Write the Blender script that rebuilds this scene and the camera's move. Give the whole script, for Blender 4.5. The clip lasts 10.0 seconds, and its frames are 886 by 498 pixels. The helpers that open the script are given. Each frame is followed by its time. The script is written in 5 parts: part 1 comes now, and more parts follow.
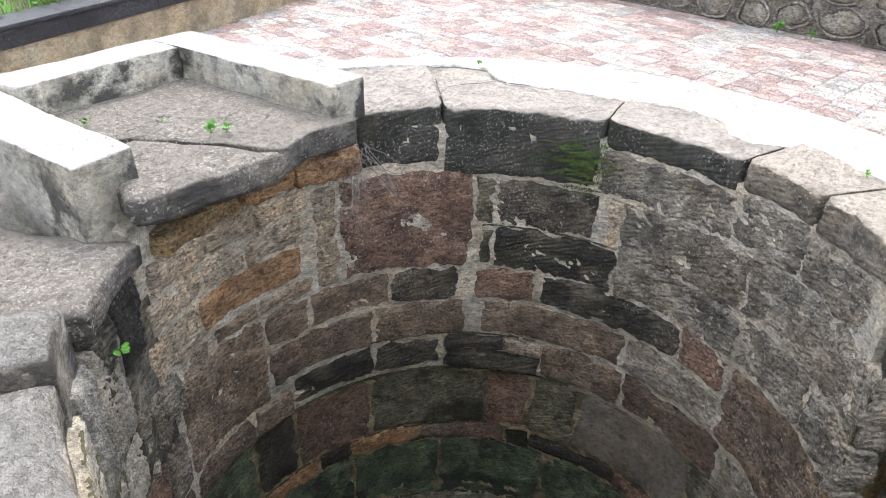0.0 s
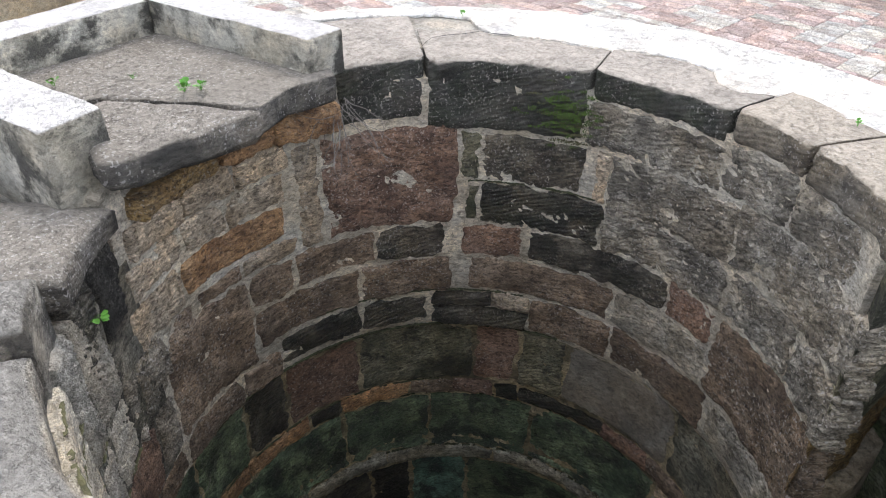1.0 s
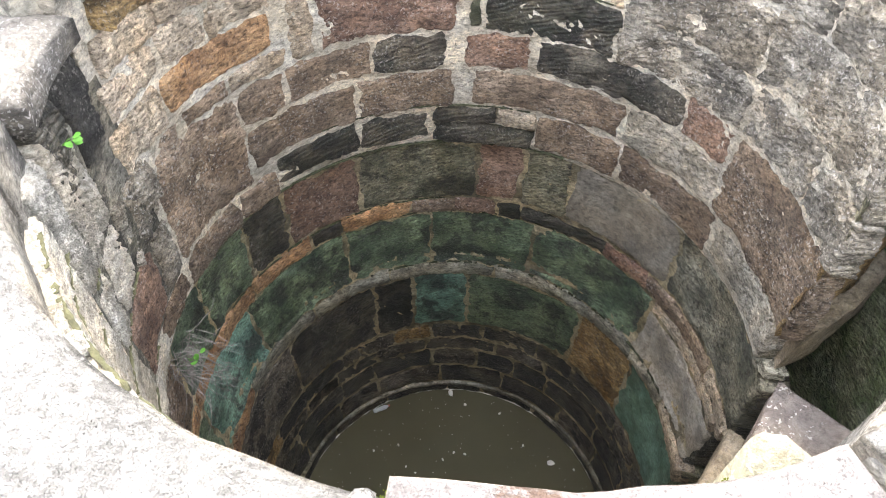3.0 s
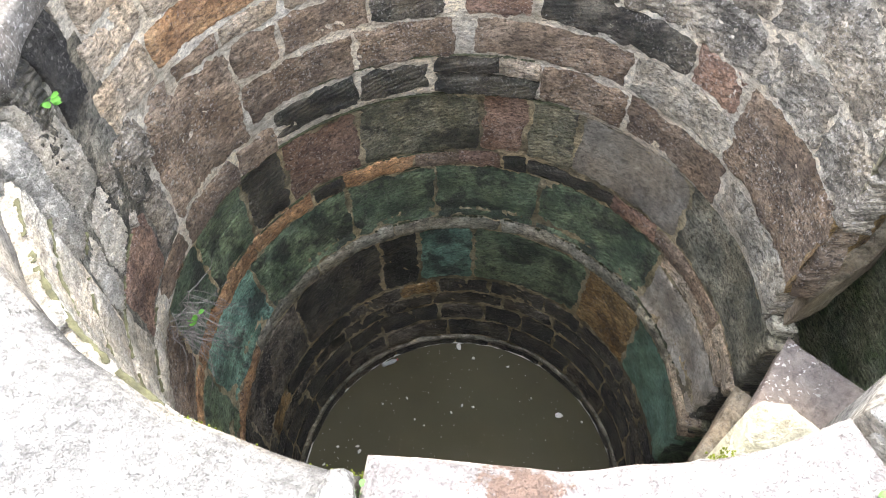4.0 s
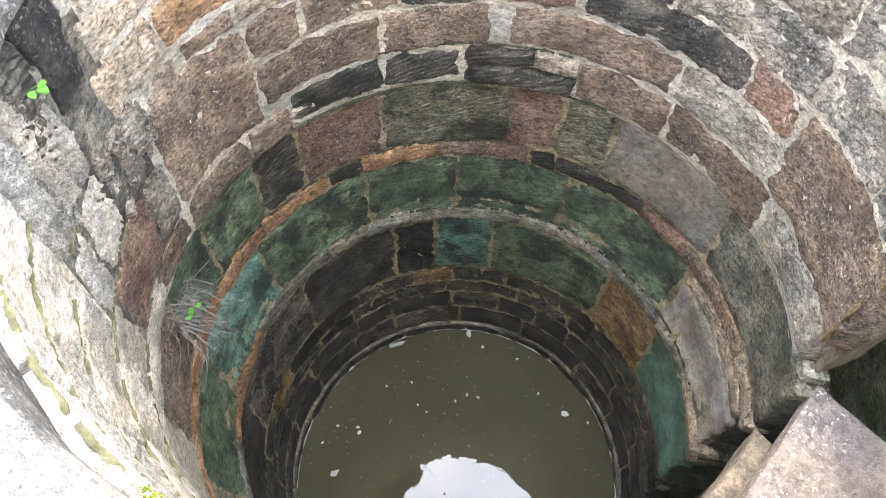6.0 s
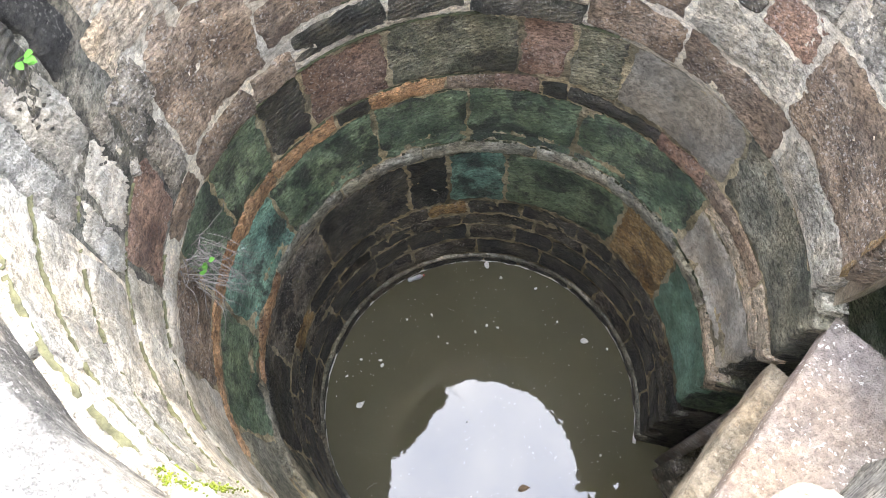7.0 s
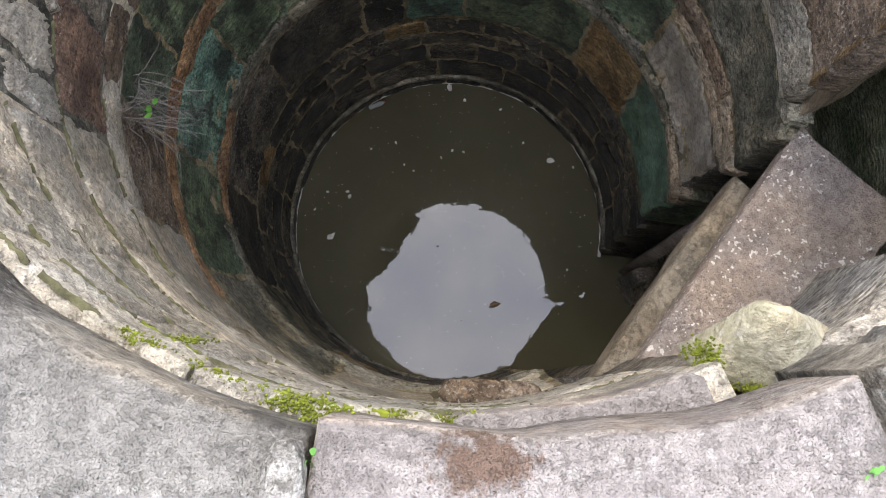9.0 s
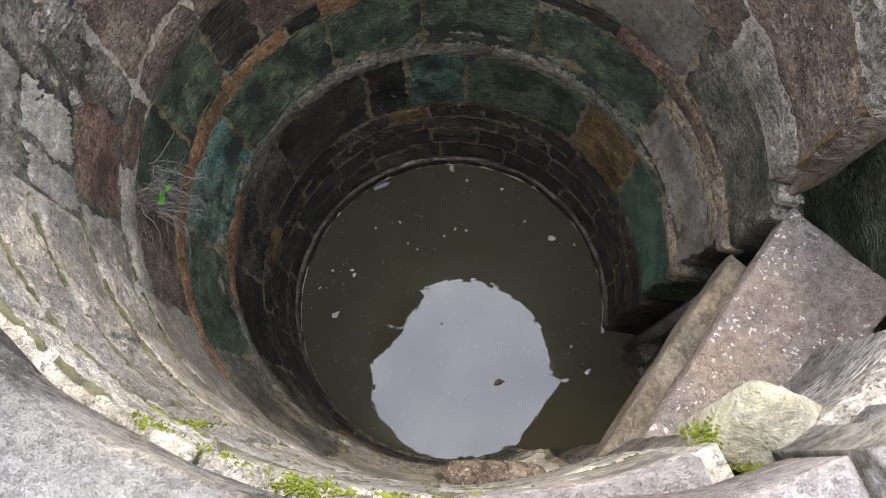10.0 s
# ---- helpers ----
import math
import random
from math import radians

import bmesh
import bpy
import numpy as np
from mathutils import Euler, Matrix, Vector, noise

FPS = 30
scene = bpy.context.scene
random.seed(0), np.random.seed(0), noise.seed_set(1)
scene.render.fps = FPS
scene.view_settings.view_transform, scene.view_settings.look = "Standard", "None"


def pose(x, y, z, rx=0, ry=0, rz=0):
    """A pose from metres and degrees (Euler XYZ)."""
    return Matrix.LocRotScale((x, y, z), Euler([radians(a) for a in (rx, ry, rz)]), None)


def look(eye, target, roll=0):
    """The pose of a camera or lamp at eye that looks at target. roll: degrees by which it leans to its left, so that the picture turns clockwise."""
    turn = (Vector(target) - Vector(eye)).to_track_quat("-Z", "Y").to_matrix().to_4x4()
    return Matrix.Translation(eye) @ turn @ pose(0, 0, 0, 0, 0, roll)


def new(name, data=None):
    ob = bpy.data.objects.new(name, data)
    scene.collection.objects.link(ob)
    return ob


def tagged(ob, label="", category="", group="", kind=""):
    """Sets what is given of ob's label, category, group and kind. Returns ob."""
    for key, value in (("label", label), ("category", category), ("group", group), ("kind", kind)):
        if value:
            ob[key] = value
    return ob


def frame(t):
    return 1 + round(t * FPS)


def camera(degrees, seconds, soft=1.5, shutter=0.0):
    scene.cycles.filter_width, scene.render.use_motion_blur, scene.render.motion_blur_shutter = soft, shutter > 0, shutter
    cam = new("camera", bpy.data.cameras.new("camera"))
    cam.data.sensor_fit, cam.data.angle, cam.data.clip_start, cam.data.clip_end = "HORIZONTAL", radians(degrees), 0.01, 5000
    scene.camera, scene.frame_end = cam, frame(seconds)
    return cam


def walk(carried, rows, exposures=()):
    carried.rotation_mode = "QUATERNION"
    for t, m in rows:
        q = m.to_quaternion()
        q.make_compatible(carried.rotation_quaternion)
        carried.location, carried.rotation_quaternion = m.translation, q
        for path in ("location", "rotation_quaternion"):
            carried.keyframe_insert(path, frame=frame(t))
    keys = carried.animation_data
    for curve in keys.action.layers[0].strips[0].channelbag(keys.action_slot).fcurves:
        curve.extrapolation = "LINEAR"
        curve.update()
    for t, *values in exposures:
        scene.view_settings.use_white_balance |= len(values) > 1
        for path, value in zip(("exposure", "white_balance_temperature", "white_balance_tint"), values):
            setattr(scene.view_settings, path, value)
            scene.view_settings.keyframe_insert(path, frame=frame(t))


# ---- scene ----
from mathutils.bvhtree import BVHTree

cam = camera(64.99, 10.0, soft=1.0)


def eye(x, y, z, yaw, pitch, roll):
    return pose(x, y, z, 0, 0, yaw) @ pose(0, 0, 0, 90 + pitch) @ pose(0, 0, 0, 0, 0, roll)


PATH = [
    (0, eye(-0.0521, -1.9577, 1.6558, 3.30, -31.33, 1.73)),
    (0.5, eye(-0.0477, -1.9637, 1.6796, 1.95, -28.34, 2.92)),
    (1, eye(-0.0411, -1.9032, 1.6485, 2.07, -35.20, 1.27)),
    (1.5, eye(-0.0380, -1.8025, 1.6015, 2.61, -42.93, 0.07)),
    (2, eye(-0.0412, -1.7767, 1.5737, 2.70, -46.75, -0.35)),
    (2.5, eye(-0.0492, -1.7523, 1.5509, 1.86, -49.81, 1.84)),
    (2.7, eye(-0.0541, -1.7588, 1.5631, 1.66, -49.76, 1.48)),
    (3.8, eye(-0.0014, -1.7038, 1.5239, 2.68, -54.33, 0.62)),
    (4, eye(0.0073, -1.6805, 1.5195, 3.59, -54.61, -0.61)),
    (4.5, eye(0.0000, -1.6360, 1.5016, 7.21, -56.62, -1.99)),
    (5, eye(0.0027, -1.5849, 1.4846, 3.84, -56.97, 2.85)),
    (5.5, eye(0.0060, -1.4697, 1.4772, 4.42, -57.97, 4.13)),
    (5.7, eye(-0.0059, -1.4420, 1.4773, 5.87, -57.83, 2.61)),
    (6.8, eye(0.0395, -1.2928, 1.5053, 7.17, -62.43, -0.27)),
    (7, eye(0.0322, -1.2880, 1.5051, 10.29, -64.51, -3.83)),
    (7.5, eye(0.0329, -1.2494, 1.5211, 11.57, -68.67, -8.42)),
    (8, eye(0.0148, -1.2373, 1.5050, 7.87, -74.77, -2.31)),
    (8.5, eye(0.0316, -1.2362, 1.4753, 3.31, -77.62, 0.66)),
    (9, eye(0.0422, -1.2335, 1.4583, 3.70, -79.19, -0.76)),
    (9.5, eye(0.0483, -1.2400, 1.4389, 8.49, -79.71, -6.18)),
    (10, eye(0.0501, -1.2285, 1.5212, 4.61, -72.99, -2.09)),
]
EXPOSURES = [(0.0, 1.32, 7080, 11), (0.5, 0.8, 6980, 11), (1.0, 1.0, 7080, 11), (1.5, 1.98, 7430, 12), (2.0, 2.42, 7430, 12), (2.5, 2.56, 7400, 11), (4.0, 2.6, 7030, 11), (5.0, 2.6, 7080, 11), (5.5, 2.97, 7030, 11),
             (7.0, 3.0, 6930, 11), (7.5, 2.7, 6930, 11), (8.0, 2.12, 7030, 12), (8.5, 1.74, 7030, 13), (9.0, 1.58, 7080, 13), (9.5, 1.58, 7080, 13), (10.0, 1.8, 6930, 12)]
walk(cam, PATH, EXPOSURES)

# ---- light: bright overcast sky, broad soft sun ----
world = bpy.data.worlds.new("sky")
scene.world = world
world.use_nodes = True
wn, wl = world.node_tree.nodes, world.node_tree.links
wn.clear()
sky = wn.new("ShaderNodeTexSky")
sky.sky_type = "NISHITA"
sky.sun_disc = False
sky.sun_elevation, sky.sun_rotation = radians(58), radians(-9)
wtc = wn.new("ShaderNodeTexCoord")
cloud = wn.new("ShaderNodeTexNoise")
cloud.inputs["Scale"].default_value, cloud.inputs["Detail"].default_value = 5.5, 7
cloud.inputs["Roughness"].default_value = 0.55
cramp = wn.new("ShaderNodeValToRGB")
cramp.color_ramp.elements[0].position, cramp.color_ramp.elements[1].position = 0.32, 0.68
cramp.color_ramp.elements[0].color = (6.0, 6.9, 9.6, 1)
cramp.color_ramp.elements[1].color = (11.2, 11.8, 13.4, 1)
wmix = wn.new("ShaderNodeMixRGB")
wmix.inputs[0].default_value = 0.86
wbg, wout = wn.new("ShaderNodeBackground"), wn.new("ShaderNodeOutputWorld")
wbg.inputs["Strength"].default_value = 0.142
wl.new(wtc.outputs["Generated"], cloud.inputs["Vector"])
wl.new(cloud.outputs["Fac"], cramp.inputs["Fac"])
wl.new(sky.outputs["Color"], wmix.inputs[1])
wl.new(cramp.outputs["Color"], wmix.inputs[2])
wl.new(wmix.outputs["Color"], wbg.inputs["Color"])
wl.new(wbg.outputs["Background"], wout.inputs["Surface"])
sun = new("sun", bpy.data.lights.new("sun", "SUN"))
sun.data.energy, sun.data.angle, sun.data.color = 1.1, radians(24), (1.0, 0.94, 0.86)
sun.matrix_world = look((-0.6, 3.6, 6.0), (0, 0, 0))


# ---- materials ----
def nodes_of(name):
    m = bpy.data.materials.new(name)
    m.use_nodes = True
    nt = m.node_tree
    return m, nt, nt.nodes["Principled BSDF"]


def noise_node(nt, vec, scale, detail=5, rough=0.6, distort=0.0):
    n = nt.nodes.new("ShaderNodeTexNoise")
    n.inputs["Scale"].default_value, n.inputs["Detail"].default_value = scale, detail
    n.inputs["Roughness"].default_value, n.inputs["Distortion"].default_value = rough, distort
    nt.links.new(vec, n.inputs["Vector"])
    return n.outputs["Fac"]


def ramp(nt, fac, a, b, ca=(0, 0, 0, 1), cb=(1, 1, 1, 1)):
    r = nt.nodes.new("ShaderNodeValToRGB")
    r.color_ramp.elements[0].position, r.color_ramp.elements[1].position = a, b
    r.color_ramp.elements[0].color, r.color_ramp.elements[1].color = ca, cb
    nt.links.new(fac, r.inputs["Fac"])
    return r.outputs["Color"]


def mix(nt, fac, a, b, mode="MIX"):
    m = nt.nodes.new("ShaderNodeMixRGB")
    m.blend_type = mode
    for k, v in ((0, fac), (1, a), (2, b)):
        if isinstance(v, (int, float)):
            m.inputs[k].default_value = v
        elif isinstance(v, tuple):
            m.inputs[k].default_value = (*v, 1) if len(v) == 3 else v
        else:
            nt.links.new(v, m.inputs[k])
    return m.outputs["Color"]


def math_node(nt, op, a, b=0.0):
    m = nt.nodes.new("ShaderNodeMath")
    m.operation = op
    for k, v in ((0, a), (1, b)):
        if isinstance(v, (int, float)):
            m.inputs[k].default_value = v
        else:
            nt.links.new(v, m.inputs[k])
    return m.outputs["Value"]


def shifted(nt, island=False):
    """Object coordinates, moved by a random step per object (or per island)."""
    tc = nt.nodes.new("ShaderNodeTexCoord")
    if island:
        rnd = nt.nodes.new("ShaderNodeNewGeometry").outputs["Random Per Island"]
    else:
        rnd = nt.nodes.new("ShaderNodeObjectInfo").outputs["Random"]
    step = math_node(nt, "MULTIPLY", rnd, 37.0)
    add = nt.nodes.new("ShaderNodeVectorMath")
    add.operation = "ADD"
    comb = nt.nodes.new("ShaderNodeCombineXYZ")
    for k in range(3):
        nt.links.new(step, comb.inputs[k])
    nt.links.new(tc.outputs["Object"], add.inputs[0])
    nt.links.new(comb.outputs["Vector"], add.inputs[1])
    return add.outputs["Vector"], rnd


def bump(nt, bsdf, heights, distance=0.01):
    """heights: (socket, strength) pairs, chained."""
    last = None
    for h, strength in heights:
        b = nt.nodes.new("ShaderNodeBump")
        b.inputs["Strength"].default_value, b.inputs["Distance"].default_value = strength, distance
        nt.links.new(h, b.inputs["Height"])
        if last is not None:
            nt.links.new(last, b.inputs["Normal"])
        last = b.outputs["Normal"]
    nt.links.new(last, bsdf.inputs["Normal"])


def stone(name, dark, light, lichen=0.3, lichen_colour=(0.55, 0.52, 0.47), stain=0.6, stain_colour=(0.018, 0.018, 0.016),
          algae=0.0, algae_colour=(0.03, 0.06, 0.015), chisel=0.5, rough=0.85, tilt=0.6, top=None, island=False, smear=0.0, grain=0.75, dots=(80, 0.6), relief=1.0):
    m, nt, bsdf = nodes_of(name)
    vec, rnd = shifted(nt, island)
    big = noise_node(nt, vec, 4.5, 6, 0.65, 0.1)
    bed = nt.nodes.new("ShaderNodeMapping")
    bed.inputs["Scale"].default_value = (1, 1, 1.9)
    nt.links.new(vec, bed.inputs["Vector"])
    bedded = bed.outputs["Vector"]
    mid = noise_node(nt, bedded, 15, 6, 0.7, 0.25)
    fine = noise_node(nt, bedded, 62, 4, 0.7)
    col = mix(nt, ramp(nt, big, 0.38, 0.62), dark, light)
    col = mix(nt, grain, col, ramp(nt, mid, 0.36, 0.64, (0.52, 0.51, 0.5, 1), (1.48, 1.47, 1.44, 1)), "MULTIPLY")
    col = mix(nt, grain, col, ramp(nt, fine, 0.36, 0.64, (0.56, 0.555, 0.55, 1), (1.42, 1.42, 1.4, 1)), "MULTIPLY")
    grit = noise_node(nt, vec, 170, 3, 0.6)
    col = mix(nt, grain, col, ramp(nt, grit, 0.42, 0.58, (0.78, 0.775, 0.77, 1), (1.16, 1.16, 1.15, 1)), "MULTIPLY")
    zone = noise_node(nt, vec, 3.3, 4, 0.6)
    col = mix(nt, 0.8, col, ramp(nt, zone, 0.4, 0.6, (0.97, 0.99, 0.98, 1), (1.08, 1.0, 0.86, 1)), "MULTIPLY")
    hue = nt.nodes.new("ShaderNodeHueSaturation")
    nt.links.new(col, hue.inputs["Color"])
    nt.links.new(math_node(nt, "MULTIPLY_ADD", rnd, 0.5), hue.inputs["Value"])
    hue.inputs["Value"].links[0].from_node.inputs[2].default_value = 0.98 if grain > 0.7 else 0.86
    col = hue.outputs["Color"]
    if stain:
        s = noise_node(nt, vec, 4.2, 8, 0.66, 0.15)
        col = mix(nt, math_node(nt, "MULTIPLY", ramp(nt, s, 0.49, 0.58), stain), col, stain_colour)
    if algae:
        a = noise_node(nt, vec, 5.3, 7, 0.7, 0.1)
        col = mix(nt, math_node(nt, "MULTIPLY", ramp(nt, a, 0.42, 0.62), algae), col, algae_colour)
    if smear:
        sm = noise_node(nt, vec, 8.5, 8, 0.72, 0.2)
        col = mix(nt, math_node(nt, "MULTIPLY", ramp(nt, sm, 0.6, 0.7), smear * 0.4), col, (0.5, 0.47, 0.42))
    # the shade that small pits would catch, multiplied into the colour as well as bumped
    pit_n = noise_node(nt, bedded, 34, 5, 0.68, 0.2)
    pits = ramp(nt, pit_n, 0.42, 0.475)
    col = mix(nt, 0.95 * grain, col, mix(nt, pits, (0.25, 0.24, 0.22), (1.0, 1.0, 1.0)), "MULTIPLY")
    grooves = None
    if chisel:
        rot = nt.nodes.new("ShaderNodeMapping")
        rot.inputs["Rotation"].default_value = (0.3, tilt, 0.5)
        rot.inputs["Scale"].default_value = (1, 1, 2.2)
        nt.links.new(vec, rot.inputs["Vector"])
        w = nt.nodes.new("ShaderNodeTexWave")
        w.bands_direction = "Z"
        w.inputs["Scale"].default_value, w.inputs["Distortion"].default_value = 7.0, 4.0
        w.inputs["Detail"].default_value, w.inputs["Detail Scale"].default_value = 3, 1.6
        nt.links.new(rot.outputs["Vector"], w.inputs["Vector"])
        grooves = math_node(nt, "MULTIPLY", w.outputs["Fac"], ramp(nt, big, 0.35, 0.6))
        # darkens the base colour in chisel grooves, painting the shade they would hold
        groove_shade = math_node(nt, "MULTIPLY", ramp(nt, w.outputs["Fac"], 0.1, 0.5, (1, 1, 1, 1), (0, 0, 0, 1)), ramp(nt, mid, 0.4, 0.6))
        col = mix(nt, math_node(nt, "MULTIPLY", groove_shade, min(1.0, chisel * 1.3)), col, mix(nt, 1.0, col, (0.42, 0.41, 0.39), "MULTIPLY"))
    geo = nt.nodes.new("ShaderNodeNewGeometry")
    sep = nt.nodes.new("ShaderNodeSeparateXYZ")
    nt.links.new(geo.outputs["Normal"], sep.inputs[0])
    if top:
        # faces that point up blend to the top colour, other faces keep theirs
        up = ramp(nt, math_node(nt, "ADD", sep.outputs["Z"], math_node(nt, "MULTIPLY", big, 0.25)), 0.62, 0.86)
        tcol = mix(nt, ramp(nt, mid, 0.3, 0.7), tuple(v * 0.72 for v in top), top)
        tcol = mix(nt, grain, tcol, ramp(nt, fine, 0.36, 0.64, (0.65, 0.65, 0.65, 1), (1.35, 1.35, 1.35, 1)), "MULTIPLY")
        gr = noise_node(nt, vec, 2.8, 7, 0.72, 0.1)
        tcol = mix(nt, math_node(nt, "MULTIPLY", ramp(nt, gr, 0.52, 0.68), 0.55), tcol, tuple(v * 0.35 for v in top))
        # the same painted pit shade, weaker on the top colour
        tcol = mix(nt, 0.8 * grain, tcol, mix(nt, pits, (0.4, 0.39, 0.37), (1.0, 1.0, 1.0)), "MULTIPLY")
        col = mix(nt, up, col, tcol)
    if lichen:
        l = noise_node(nt, vec, dots[0], 2, 0.55)
        where = noise_node(nt, vec, 2.7, 3, 0.5)
        spots = math_node(nt, "MULTIPLY", ramp(nt, l, dots[1], dots[1] + 0.025), ramp(nt, where, 0.42, 0.52))
        col = mix(nt, math_node(nt, "MULTIPLY", spots, lichen), col, lichen_colour)
    nt.links.new(col, bsdf.inputs["Base Color"])
    bsdf.inputs["Roughness"].default_value = rough
    heights = [(big, 0.7 * relief), (mid, relief), (fine, relief), (pits, 0.9 * relief), (grit, 0.8 * relief)]
    if grooves is not None:
        heights.append((grooves, chisel * 0.7))
    bump(nt, bsdf, heights, 0.018)
    return m


def plain(name, colour, rough=0.6, var=0.25, scale=20, metallic=0.0, bumpy=0.2, fine=90):
    m, nt, bsdf = nodes_of(name)
    vec, rnd = shifted(nt)
    n1, n2 = noise_node(nt, vec, scale, 5, 0.65), noise_node(nt, vec, fine, 4, 0.6)
    lo, hi = tuple(c * (1 - var) for c in colour), tuple(min(1, c * (1 + var)) for c in colour)
    col = mix(nt, ramp(nt, n1, 0.3, 0.7), lo, hi)
    col = mix(nt, 0.5, col, ramp(nt, n2, 0.3, 0.7, (0.75, 0.75, 0.75, 1), (1.2, 1.2, 1.2, 1)), "MULTIPLY")
    nt.links.new(col, bsdf.inputs["Base Color"])
    bsdf.inputs["Roughness"].default_value, bsdf.inputs["Metallic"].default_value = rough, metallic
    bump(nt, bsdf, [(n1, bumpy), (n2, bumpy)], 0.006)
    return m


